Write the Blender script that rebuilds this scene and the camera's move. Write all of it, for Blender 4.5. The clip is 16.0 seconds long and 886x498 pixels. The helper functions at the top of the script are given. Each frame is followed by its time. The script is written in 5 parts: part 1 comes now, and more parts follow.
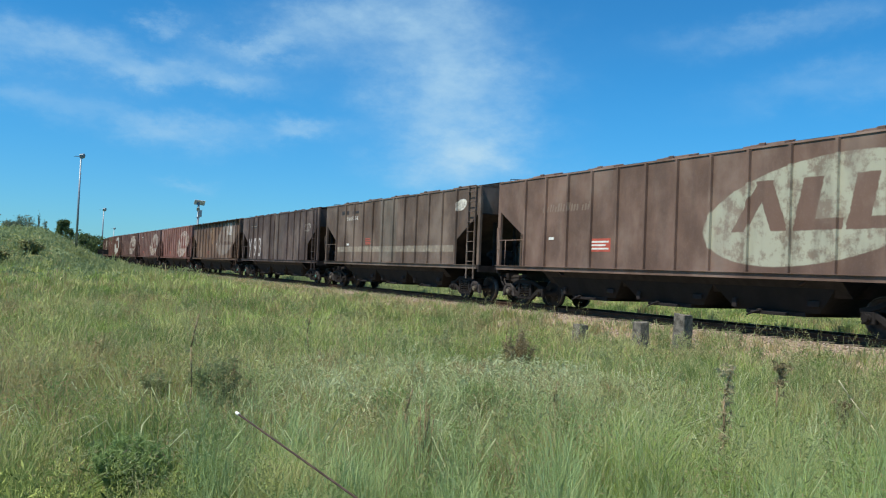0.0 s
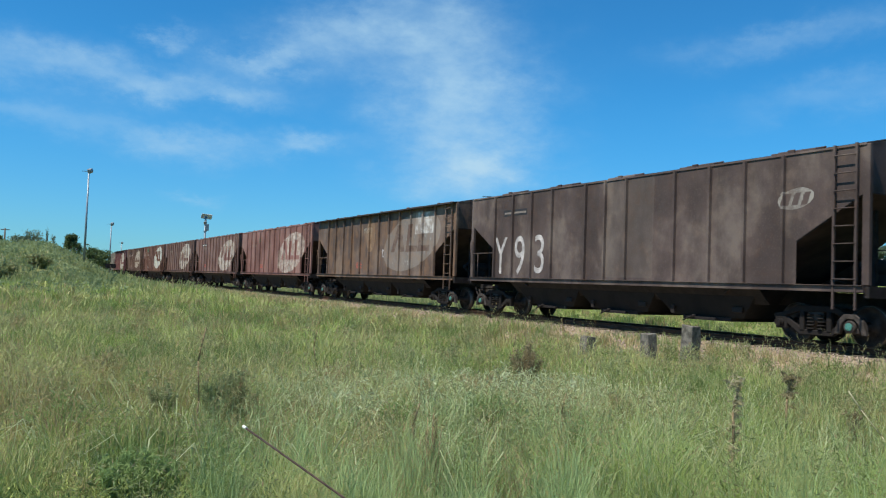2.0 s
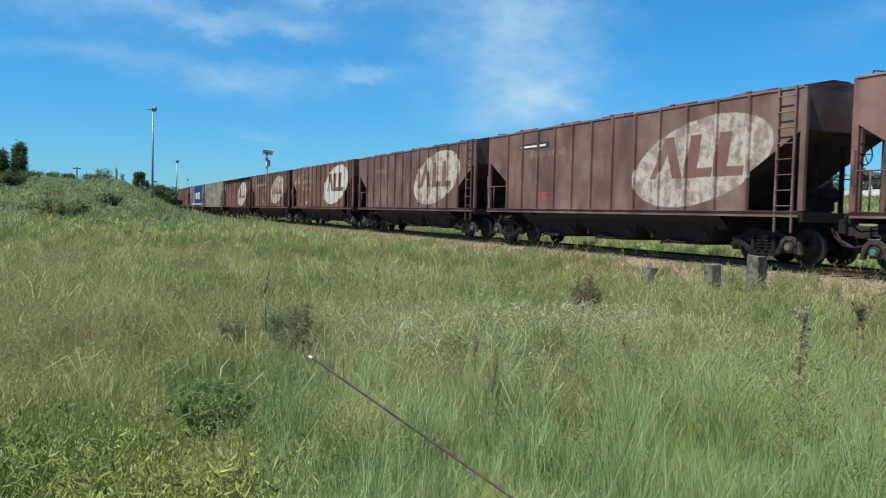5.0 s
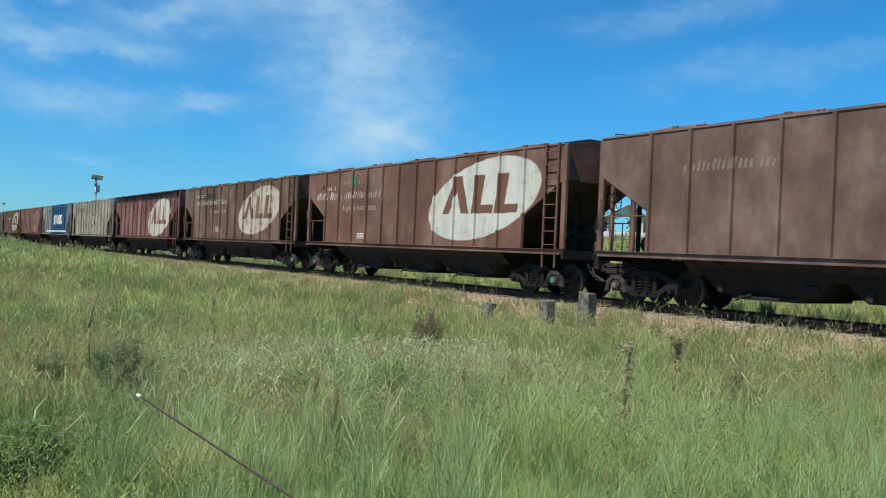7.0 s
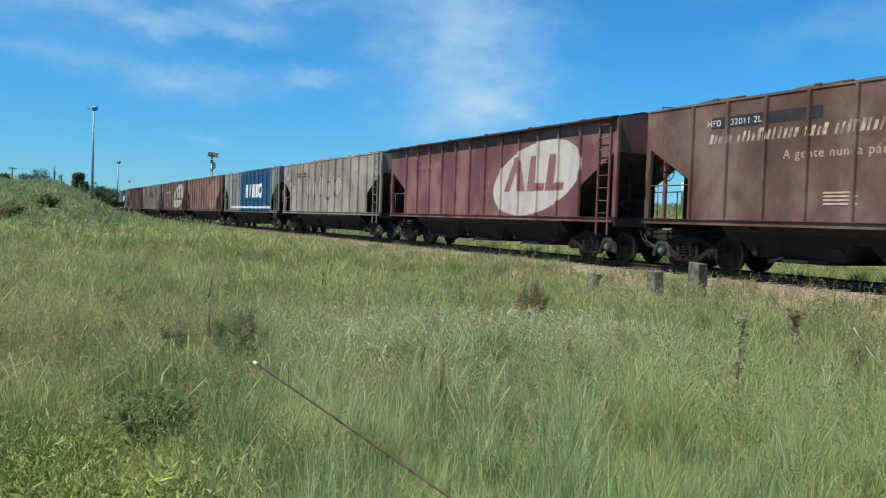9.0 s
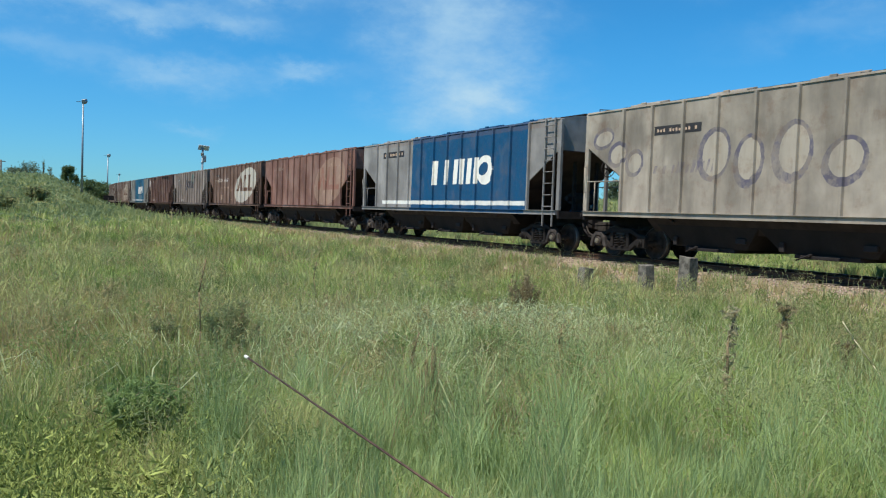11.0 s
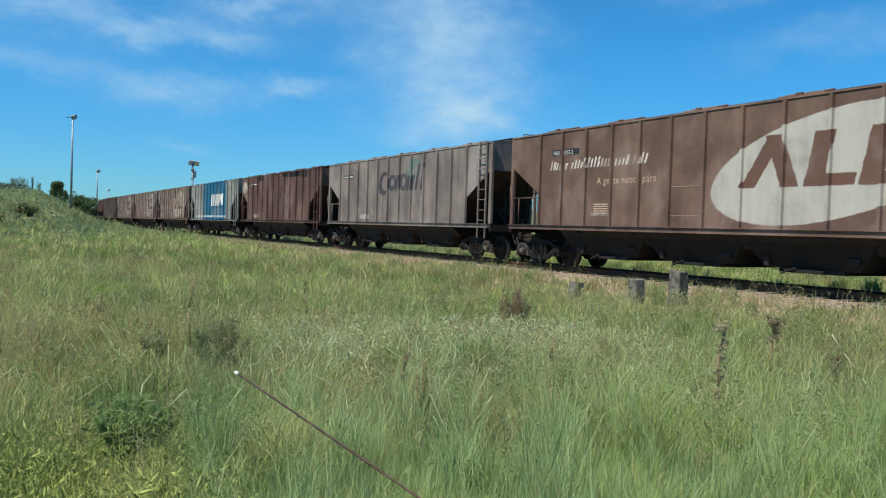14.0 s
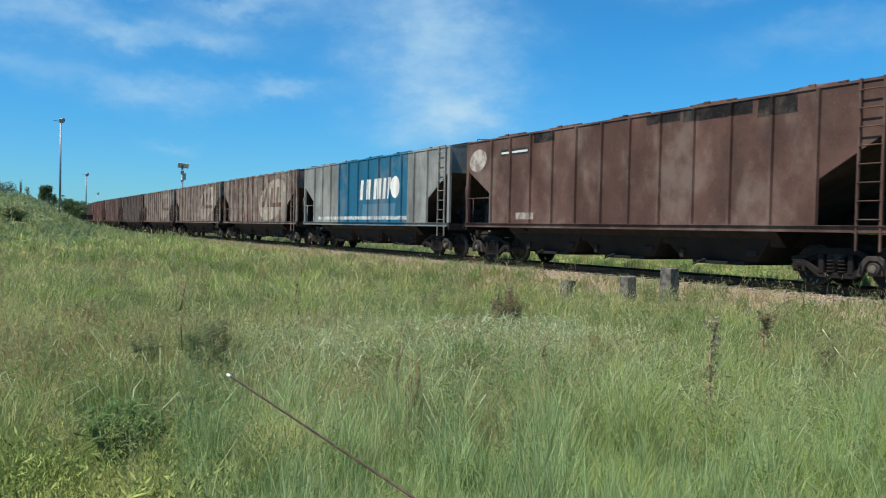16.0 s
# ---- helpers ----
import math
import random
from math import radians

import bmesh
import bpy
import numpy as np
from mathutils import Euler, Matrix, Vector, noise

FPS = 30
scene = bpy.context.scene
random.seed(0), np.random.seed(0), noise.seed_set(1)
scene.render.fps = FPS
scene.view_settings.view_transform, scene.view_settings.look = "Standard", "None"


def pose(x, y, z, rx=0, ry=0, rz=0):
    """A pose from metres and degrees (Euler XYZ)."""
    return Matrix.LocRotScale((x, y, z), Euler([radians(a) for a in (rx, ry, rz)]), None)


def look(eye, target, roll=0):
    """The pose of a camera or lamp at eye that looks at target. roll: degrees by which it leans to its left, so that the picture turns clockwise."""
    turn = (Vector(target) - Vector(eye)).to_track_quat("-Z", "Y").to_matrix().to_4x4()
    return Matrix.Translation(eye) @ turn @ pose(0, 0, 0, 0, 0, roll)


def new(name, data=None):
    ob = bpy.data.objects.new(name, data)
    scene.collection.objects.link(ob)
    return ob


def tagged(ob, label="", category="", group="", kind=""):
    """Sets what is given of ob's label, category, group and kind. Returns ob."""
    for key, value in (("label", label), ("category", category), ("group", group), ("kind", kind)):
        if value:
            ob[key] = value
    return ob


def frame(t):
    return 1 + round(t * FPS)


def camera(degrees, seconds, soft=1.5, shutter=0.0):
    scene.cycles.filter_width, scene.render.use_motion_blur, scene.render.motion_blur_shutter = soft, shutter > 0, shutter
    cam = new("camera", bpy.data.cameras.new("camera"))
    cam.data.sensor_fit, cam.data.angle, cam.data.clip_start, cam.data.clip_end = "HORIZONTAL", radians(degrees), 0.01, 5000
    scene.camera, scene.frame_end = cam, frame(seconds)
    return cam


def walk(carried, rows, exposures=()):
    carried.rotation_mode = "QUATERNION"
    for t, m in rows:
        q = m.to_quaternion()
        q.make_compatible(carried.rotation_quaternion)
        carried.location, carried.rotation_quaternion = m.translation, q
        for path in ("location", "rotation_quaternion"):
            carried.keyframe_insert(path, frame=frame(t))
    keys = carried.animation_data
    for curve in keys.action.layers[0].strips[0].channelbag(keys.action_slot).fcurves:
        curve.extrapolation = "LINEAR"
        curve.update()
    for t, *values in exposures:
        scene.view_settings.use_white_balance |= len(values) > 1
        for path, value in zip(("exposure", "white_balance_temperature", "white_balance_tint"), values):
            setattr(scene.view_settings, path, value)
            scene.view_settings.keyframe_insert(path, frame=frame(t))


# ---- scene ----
# The eye stands 1.6 m over the field; x to the track, y along it, z up.
EYE = 1.6
cam = camera(58.2, 16.0, soft=1.15, shutter=0.06)
TURNS = [
    (0.0, -28.913, 1.522, -2.367), (0.5, -28.964, 1.0, -1.969), (1.0, -29.462, 1.082, -2.14), (1.5, -29.136, 2.069, -2.065),
    (2.0, -28.435, 2.4, -2.073), (2.5, -28.536, 2.048, -1.949), (3.0, -28.173, 2.058, -1.588), (3.5, -28.509, 2.708, -1.73),
    (4.0, -28.308, 2.134, -1.601), (4.5, -25.942, -1.469, -2.056), (5.0, -24.164, -2.587, -1.387), (5.2, -24.653, -2.055, -1.349), (7.3, -35.892, 0.144, -2.738), (7.5, -32.33, -1.32, -2.574),
    (8.0, -27.695, -0.15, -2.434), (8.5, -26.64, -1.348, -2.044), (9.0, -27.911, -2.09, -1.98), (9.2, -27.872, -2.593, -1.98), (11.3, -28.889, -2.423, -2.074), (11.5, -29.354, -2.056, -2.131),
    (12.0, -28.833, -0.7, -2.339), (12.5, -30.299, -1.556, -2.207), (13.0, -28.032, -1.273, -1.843), (13.5, -28.88, -0.72, -1.672),
    (14.0, -29.187, -1.421, -1.891), (14.5, -28.708, -1.731, -1.775), (15.0, -30.217, -1.987, -1.563), (15.5, -29.901, -1.714, -1.537),
    (16.0, -29.822, -1.434, -1.219)]
walk(cam, [(t, pose(0, 0, EYE, 90 + p, r, y)) for t, y, p, r in TURNS],
     [(0.0, 0.3, 6500, 10), (11.0, 0.3, 6500, 10), (11.5, 0.3, 6680, 11), (12.0, 0.3, 7050, 13), (12.5, 0.3, 7150, 14), (13.0, 0.3, 6650, 10), (13.5, 0.3, 6500, 10), (16.0, 0.3, 6500, 10)])

# ---------------------------------------------------------------- light
SUN_AZ, SUN_EL = -99.0, 61.0          # degrees, azimuth from +y towards +x


def lin(r, g, b):
    f = lambda c: c / 12.92 if c <= 0.04045 else ((c + 0.055) / 1.055) ** 2.4
    return (f(r / 255), f(g / 255), f(b / 255), 1.0)


class Tree:
    """A short way to write node trees."""

    def __init__(self, tree):
        self.t = tree
        self.n, self.l = tree.nodes, tree.links

    def put(self, socket, value):
        if hasattr(value, "links") and hasattr(value, "is_output"):
            self.l.new(value, socket)
        else:
            socket.default_value = value

    def math(self, op, a, b=0.0, c=0.0, clamp=False):
        m = self.n.new("ShaderNodeMath")
        m.operation, m.use_clamp = op, clamp
        for s, v in zip(m.inputs, (a, b, c)):
            self.put(s, v)
        return m.outputs[0]

    def add(self, a, b): return self.math("ADD", a, b)
    def sub(self, a, b): return self.math("SUBTRACT", a, b)
    def mul(self, a, b): return self.math("MULTIPLY", a, b)
    def top(self, a, b): return self.math("MAXIMUM", a, b)
    def low(self, a, b): return self.math("MINIMUM", a, b)

    def ramp(self, x, a, b, lo=0.0, hi=1.0):
        m = self.n.new("ShaderNodeMapRange")
        m.interpolation_type = "SMOOTHSTEP"
        for s, v in zip(m.inputs[:5], (x, a, b, lo, hi)):
            self.put(s, v)
        return m.outputs[0]

    def noise(self, vec, scale, detail=4.0, rough=0.55, colour=False):
        m = self.n.new("ShaderNodeTexNoise")
        if vec is not None:
            self.l.new(vec, m.inputs["Vector"])
        m.inputs["Scale"].default_value, m.inputs["Detail"].default_value, m.inputs["Roughness"].default_value = scale, detail, rough
        return m.outputs["Color" if colour else "Fac"]

    def mix(self, f, a, b, blend="MIX"):
        m = self.n.new("ShaderNodeMix")
        m.data_type, m.blend_type, m.clamp_factor = "RGBA", blend, True
        self.put(m.inputs[0], f), self.put(m.inputs[6], a), self.put(m.inputs[7], b)
        return m.outputs[2]

    def xyz(self, vec):
        m = self.n.new("ShaderNodeSeparateXYZ")
        self.l.new(vec, m.inputs[0])
        return m.outputs

    def vec(self, x, y, z):
        m = self.n.new("ShaderNodeCombineXYZ")
        for s, v in zip(m.inputs, (x, y, z)):
            self.put(s, v)
        return m.outputs[0]

    def bump(self, height, strength=0.3, distance=0.02):
        m = self.n.new("ShaderNodeBump")
        m.inputs["Strength"].default_value, m.inputs["Distance"].default_value = strength, distance
        self.put(m.inputs["Height"], height)
        return m.outputs[0]


def build_world():
    w = bpy.data.worlds.new("daylight")
    scene.world = w
    w.use_nodes = True
    w.node_tree.nodes.clear()
    t = Tree(w.node_tree)
    sky = t.n.new("ShaderNodeTexSky")
    sky.sky_type, sky.sun_disc = "NISHITA", False
    sky.sun_elevation, sky.sun_rotation = radians(SUN_EL), radians(SUN_AZ)
    sky.air_density, sky.dust_density, sky.ozone_density = 1.0, 0.15, 3.0
    co = t.n.new("ShaderNodeTexCoord").outputs["Generated"]
    x, y, z = t.xyz(co)
    deg = 57.29578
    az = t.mul(t.math("ARCTAN2", x, y), deg)
    el = t.mul(t.math("ARCSINE", z), deg)
    flat = t.vec(az, t.mul(el, 1.7), 0.0)
    n1 = t.noise(flat, 0.16, 7, 0.66, True)
    warp = t.xyz(n1)
    az2 = t.add(az, t.mul(t.sub(warp[0], 0.5), 12.0))
    el2 = t.add(el, t.mul(t.sub(warp[1], 0.5), 5.0))
    # wisps of cloud: azimuth, elevation, half widths, slope, strength
    wisps = [(28.8, 13.4, 5.0, 4.6, 0, 0.72), (30.2, 8.3, 4.6, 2.0, 0.05, 0.8), (21.5, 16.8, 6.5, 1.9, 0.15, 0.5), (25.5, 19.5, 5.0, 2.0, 0.1, 0.4),
             (3.0, 13.0, 8.0, 1.15, 0.0, 0.48), (11.0, 12.6, 5.0, 0.9, 0.0, 0.4), (9.9, 9.0, 3.9, 1.1, -0.02, 0.55), (18.2, 9.2, 2.7, 0.9, 0.12, 0.55),
             (14.9, 15.2, 3.0, 0.8, 0.2, 0.45), (9.2, 15.7, 1.5, 0.6, 0, 0.35), (0.0, 10.0, 6.0, 1.0, 0, 0.3), (51.0, 16.9, 6.0, 1.0, 0.12, 0.33), (57.0, 13.0, 8.0, 1.0, 0.1, 0.25),
             (10.8, 5.2, 2.0, 0.4, 0, 0.25), (-30.0, 22.0, 14.0, 4.0, 0.1, 0.5), (95.0, 25.0, 16.0, 5.0, 0.05, 0.4), (150.0, 16.0, 18.0, 3.0, 0.05, 0.5),
             (-120.0, 28.0, 20.0, 5.0, 0.1, 0.5)]
    total = None
    for a, e, sa, se, slope, amp in wisps:
        da = t.sub(az2, a)
        u = t.math("DIVIDE", da, sa)
        v = t.math("DIVIDE", t.sub(t.sub(el2, e), t.mul(da, slope)), se)
        g = t.mul(t.math("EXPONENT", t.mul(t.add(t.mul(u, u), t.mul(v, v)), -1.0)), amp)
        total = g if total is None else t.add(total, g)
    streak = t.noise(t.vec(t.mul(az, 0.3), t.mul(el, 0.55), 3.0), 0.8, 6, 0.6)
    mask = t.mul(total, t.ramp(streak, 0.2, 0.75, 0.45, 1.15))
    mask = t.math("MULTIPLY", mask, 0.95, clamp=True)
    cloud = t.mix(mask, t.mix(1.0, sky.outputs[0], t.mix(t.ramp(el, 0.0, 14.0), (0.43, 1.02, 1.5, 1), (0.30, 1.18, 1.68, 1)), "MULTIPLY"), (5.2, 8.0, 10.2, 1))
    bg = t.n.new("ShaderNodeBackground")
    t.l.new(cloud, bg.inputs[0])
    bg.inputs[1].default_value = 0.068
    out = t.n.new("ShaderNodeOutputWorld")
    t.l.new(bg.outputs[0], out.inputs[0])


build_world()
sun = new("sun", bpy.data.lights.new("sun", "SUN"))
sun.data.energy, sun.data.angle, sun.data.color = 5.0, radians(0.53), (1.0, 0.94, 0.84)
a, e = radians(SUN_AZ), radians(SUN_EL)
sun.matrix_world = look((math.sin(a) * math.cos(e) * 50, math.cos(a) * math.cos(e) * 50, math.sin(e) * 50), (0, 0, 0))


# ---------------------------------------------------------------- materials
def material(name, build, **defaults):
    m = bpy.data.materials.new(name)
    m.use_nodes = True
    m.node_tree.nodes.clear()
    t = Tree(m.node_tree)
    shader = t.n.new("ShaderNodeBsdfPrincipled")
    out = t.n.new("ShaderNodeOutputMaterial")
    t.l.new(shader.outputs[0], out.inputs[0])
    shader.inputs["Specular IOR Level"].default_value = 0.3
    build(t, shader, out)
    return m


def here(t):
    return t.n.new("ShaderNodeTexCoord").outputs["Object"]


def plain(name, colour, rough=0.7, metal=0.0, var=0.25, scale=6.0, bump=0.15):
    """A surface with stains at a coarse and a fine scale."""
    def b(t, s, o):
        co = here(t)
        big, fine = t.noise(co, scale, 5), t.noise(co, scale * 9, 3)
        f = t.add(t.mul(big, 0.7), t.mul(fine, 0.3))
        c = t.mix(t.ramp(f, 0.3, 0.7), tuple(v * (1 - var) for v in colour[:3]) + (1,), tuple(min(1, v * (1 + var)) for v in colour[:3]) + (1,))
        t.put(s.inputs["Base Color"], c)
        s.inputs["Metallic"].default_value = metal
        t.put(s.inputs["Roughness"], t.ramp(fine, 0.2, 0.8, rough - 0.1, min(1.0, rough + 0.1)))
        t.put(s.inputs["Normal"], t.bump(f, bump, 0.01))
    return material(name, b)


# Grimy steel, its colour deepened to stand for shade below and between wagons.
RUST_SHADE = plain("grimy_shaded_steel", (0.021, 0.017, 0.016), 0.85, 0.05, 0.5, 4.0, 0.4)
# Near-black steel: the shade under the wagon body is put into its colour.
SHADE_STEEL = plain("underbody_shade_steel", (0.013, 0.0105, 0.009), 0.9, 0.0, 0.5, 1.5, 0.4)
# Grime and the shade under the sloping ends, both held in this colour.
SLOPE = plain("grimy_shaded_red_brown_slope", (0.045, 0.030, 0.026), 0.9, 0.0, 0.4, 2.0, 0.3)
STEEL_GREASE = plain("greasy_cast_steel", (0.040, 0.033, 0.028), 0.7, 0.25, 0.6, 6.0, 0.4)
TREAD = plain("polished_tread_steel", (0.16, 0.145, 0.13), 0.45, 0.8, 0.3, 8.0, 0.1)
TEAL_CAP = plain("turquoise_bearing_paint", (0.06, 0.19, 0.155), 0.6, 0.0, 0.4, 14.0, 0.2)
SIDE_FRAME = plain("rusty_side_frame", (0.052, 0.043, 0.037), 0.8, 0.1, 0.5, 7.0, 0.5)
BOX_PALE = plain("worn_bearing_cap", (0.15, 0.13, 0.095), 0.7, 0.2, 0.5, 14.0, 0.2)
RAIL = plain("rusty_rail_steel", (0.10, 0.055, 0.035), 0.6, 0.6, 0.4, 3.0, 0.2)
SLEEPER = plain("weathered_timber_sleeper", (0.11, 0.085, 0.065), 0.9, 0.0, 0.4, 5.0, 0.5)
CONCRETE = plain("lichened_old_concrete", (0.135, 0.122, 0.10), 0.95, 0.0, 0.75, 8.0, 0.9)
GALV = plain("dull_galvanised_steel", (0.24, 0.28, 0.31), 0.5, 0.5, 0.25, 3.0, 0.1)
WHITE_PAINT = plain("chalky_white_paint", (0.66, 0.66, 0.60), 0.7, 0.0, 0.15, 5.0, 0.1)
BLACK_PAINT = plain("faded_black_paint", (0.03, 0.03, 0.032), 0.7, 0.0, 0.3, 5.0, 0.1)
RED_PAINT = plain("faded_red_paint", (0.42, 0.09, 0.06), 0.7, 0.0, 0.25, 7.0, 0.1)
PANEL_GREY = plain("grey_panel_back", (0.5, 0.54, 0.58), 0.5, 0.2, 0.2, 3.0, 0.05)
PANEL_DARK = plain("dark_blue_panel_glass", (0.03, 0.045, 0.07), 0.25, 0.0, 0.3, 3.0, 0.05)
LAMP_GLASS = plain("grey_lamp_glass", (0.25, 0.28, 0.30), 0.2, 0.0, 0.2, 5.0, 0.05)
BLUE_ROOF = plain("pale_blue_sheet_roof", (0.42, 0.52, 0.60), 0.5, 0.1, 0.12, 2.0, 0.1)
PLASTER = plain("limewashed_plaster", (0.62, 0.60, 0.54), 0.9, 0.0, 0.15, 1.5, 0.2)
ROOF_TILE = plain("weathered_sheet_roof", (0.42, 0.40, 0.38), 0.7, 0.1, 0.3, 1.0, 0.2)
BARK = plain("grey_brown_bark", (0.12, 0.09, 0.065), 0.95, 0.0, 0.4, 5.0, 0.7)
IRON_ROD = plain("brown_iron_rod", (0.10, 0.06, 0.045), 0.6, 0.5, 0.4, 20.0, 0.2)
DRY_STALK = plain("dry_brown_stalk", (0.24, 0.18, 0.10), 0.95, 0.0, 0.4, 20.0, 0.4)
STRAW = plain("pale_straw", (0.46, 0.42, 0.27), 0.9, 0.0, 0.25, 20.0, 0.2)


def leaf(name, dark, light, dry=None, dry_share=0.0, scale=0.35, vary=0.30, through_leaf=0.42):
    """Foliage: each blade its own shade, drifts of tone across the field, some light passing through."""
    def b(t, s, o):
        geo = t.n.new("ShaderNodeNewGeometry")
        isl = geo.outputs["Random Per Island"]
        pos = geo.outputs["Position"]
        drift, tuft = t.noise(pos, scale, 4, 0.6), t.noise(pos, scale * 9, 3, 0.6)
        f = t.add(t.mul(isl, vary), t.add(t.mul(t.ramp(drift, 0.34, 0.66), 0.6 * (1 - vary)), t.mul(t.ramp(tuft, 0.3, 0.7), 0.4 * (1 - vary))))
        c = t.mix(f, dark + (1,), light + (1,))
        if dry:
            d2 = t.noise(pos, scale * 1.7, 3, 0.6)
            pick = t.ramp(t.add(t.mul(t.math("FRACT", t.mul(isl, 7.31)), 0.6), t.mul(d2, 0.8)), 0.98 - dry_share, 1.12 - dry_share)
            c = t.mix(pick, c, dry + (1,))
        t.put(s.inputs["Base Color"], c)
        s.inputs["Roughness"].default_value = 0.65
        s.inputs["Specular IOR Level"].default_value = 0.22
        tr = t.n.new("ShaderNodeBsdfTranslucent")
        t.put(tr.inputs[0], c)
        m = t.n.new("ShaderNodeMixShader")
        m.inputs[0].default_value = through_leaf
        t.l.new(s.outputs[0], m.inputs[1]), t.l.new(tr.outputs[0], m.inputs[2])
        t.l.new(m.outputs[0], o.inputs[0])
    return material(name, b)


GRASS = leaf("meadow_grass", (0.175, 0.255, 0.06), (0.44, 0.545, 0.165), (0.50, 0.41, 0.22), 0.14, 0.35, 0.5, 0.26)
FAR_GRASS = leaf("dusty_far_grass", (0.185, 0.23, 0.095), (0.34, 0.39, 0.175), (0.42, 0.36, 0.21), 0.1, 0.12)
PALE_GRASS = leaf("straw_toned_grass", (0.265, 0.295, 0.095), (0.53, 0.56, 0.235), (0.44, 0.35, 0.2), 0.12, 0.35, 0.45, 0.26)
LUSH = leaf("deep_green_grass", (0.12, 0.185, 0.05), (0.27, 0.36, 0.12), None, 0, 0.6)
# Scrub greens lightened in the colour itself to give the rise its haze.
SCRUB = leaf("haze_tinted_scrub", (0.135, 0.185, 0.085), (0.29, 0.355, 0.175), None, 0, 0.15)
VERGE = leaf("bleached_verge_grass", (0.34, 0.31, 0.15), (0.52, 0.45, 0.25), (0.52, 0.40, 0.24), 0.2, 0.6)
GRASS_BLUE = leaf("blue_green_grass", (0.20, 0.295, 0.11), (0.46, 0.58, 0.27), (0.45, 0.42, 0.2), 0.05, 0.5, 0.55, 0.26)
RUSSET = leaf("russet_grass_heads", (0.26, 0.22, 0.10), (0.43, 0.37, 0.18), (0.40, 0.30, 0.17), 0.2)
PALE_LEAF = leaf("pale_arching_leaves", (0.28, 0.35, 0.15), (0.60, 0.64, 0.40), None, 0, 1.0)
SEEDS = leaf("pale_seed_heads", (0.32, 0.35, 0.14), (0.50, 0.50, 0.24), (0.38, 0.26, 0.15), 0.12)
WEED = leaf("leafy_weed", (0.03, 0.062, 0.013), (0.40, 0.455, 0.12), None, 0, 1.5, 0.6, 0.1)
SHRUB = leaf("grey_green_shrub", (0.17, 0.21, 0.09), (0.36, 0.40, 0.19), (0.32, 0.24, 0.14), 0.1, 1.2)
SHRUB_BROWN = leaf("browning_shrub", (0.22, 0.21, 0.09), (0.40, 0.37, 0.18), (0.36, 0.29, 0.15), 0.2, 1.2)
TAN = leaf("bleached_tan_leaves", (0.30, 0.26, 0.14), (0.52, 0.46, 0.29), None, 0, 2.0)
SHRUB_DRY = leaf("dry_brown_leaves", (0.19, 0.155, 0.085), (0.38, 0.32, 0.18), None, 0, 2.0)
FERN = leaf("soft_green_feathery_herb", (0.135, 0.215, 0.07), (0.28, 0.385, 0.14), None, 0, 1.0)
CROWN = leaf("dark_tree_leaves", (0.06, 0.095, 0.04), (0.15, 0.21, 0.085), None, 0, 0.3)
# Distance haze is mixed into these leaf colours, paler and bluer than CROWN.
HAZY_TREE = leaf("haze_tinted_tree_leaves", (0.10, 0.14, 0.09), (0.2, 0.26, 0.17), None, 0, 0.3)
# Washed-out greens: the haze over the far belt is painted into the leaves.
WOODS = leaf("haze_tinted_woods", (0.10, 0.15, 0.10), (0.22, 0.28, 0.18), None, 0, 0.05)


def ground_build(t, s, o):
    geo = t.n.new("ShaderNodeNewGeometry")
    pos = geo.outputs["Position"]
    x, y, z = t.xyz(pos)
    big, mid, fine = t.noise(pos, 0.12, 5), t.noise(pos, 1.1, 5), t.noise(pos, 14, 4)
    green = t.mix(t.ramp(mid, 0.35, 0.65), (0.085, 0.11, 0.032, 1), (0.21, 0.245, 0.08, 1))
    green = t.mix(t.mul(t.ramp(big, 0.45, 0.7), 0.5), green, (0.24, 0.21, 0.10, 1))
    earth = t.mix(t.ramp(fine, 0.35, 0.65), (0.25, 0.175, 0.12, 1), (0.42, 0.325, 0.235, 1))
    edge = t.add(x, t.mul(t.sub(mid, 0.5), 1.6))
    bare = t.mul(t.mul(t.ramp(edge, 11.2, 12.5), t.ramp(edge, 20.4, 19.0)), t.ramp(y, 140.0, 120.0))
    c = t.mix(bare, green, earth)
    t.put(s.inputs["Base Color"], c)
    s.inputs["Roughness"].default_value = 0.95
    s.inputs["Specular IOR Level"].default_value = 0.1
    t.put(s.inputs["Normal"], t.bump(t.add(mid, t.mul(fine, 0.4)), 0.6, 0.05))


GROUND = material("field_and_bare_earth", ground_build)


def stone_build(t, s, o):
    geo = t.n.new("ShaderNodeNewGeometry")
    isl = geo.outputs["Random Per Island"]
    c = t.mix(isl, (0.16, 0.11, 0.08, 1), (0.46, 0.37, 0.29, 1))
    c = t.mix(t.mul(t.noise(geo.outputs["Position"], 20, 3), 0.5), c, (0.22, 0.17, 0.13, 1))
    t.put(s.inputs["Base Color"], c)
    s.inputs["Roughness"].default_value = 0.95


STONE = material("brown_ballast_stone", stone_build)


def gravel_build(t, s, o):
    co = here(t)
    v = t.n.new("ShaderNodeTexVoronoi")
    t.l.new(co, v.inputs["Vector"])
    v.inputs["Scale"].default_value = 16.0
    d = t.noise(co, 0.9, 4)
    c = t.mix(v.outputs["Color"], (0.20, 0.145, 0.09, 1), (0.42, 0.33, 0.23, 1))
    c = t.mix(t.ramp(d, 0.4, 0.7), c, (0.22, 0.17, 0.11, 1))
    t.put(s.inputs["Base Color"], c)
    s.inputs["Roughness"].default_value = 0.95
    t.put(s.inputs["Normal"], t.bump(v.outputs["Distance"], 0.8, 0.04))


GRAVEL = material("earthy_ballast", gravel_build)


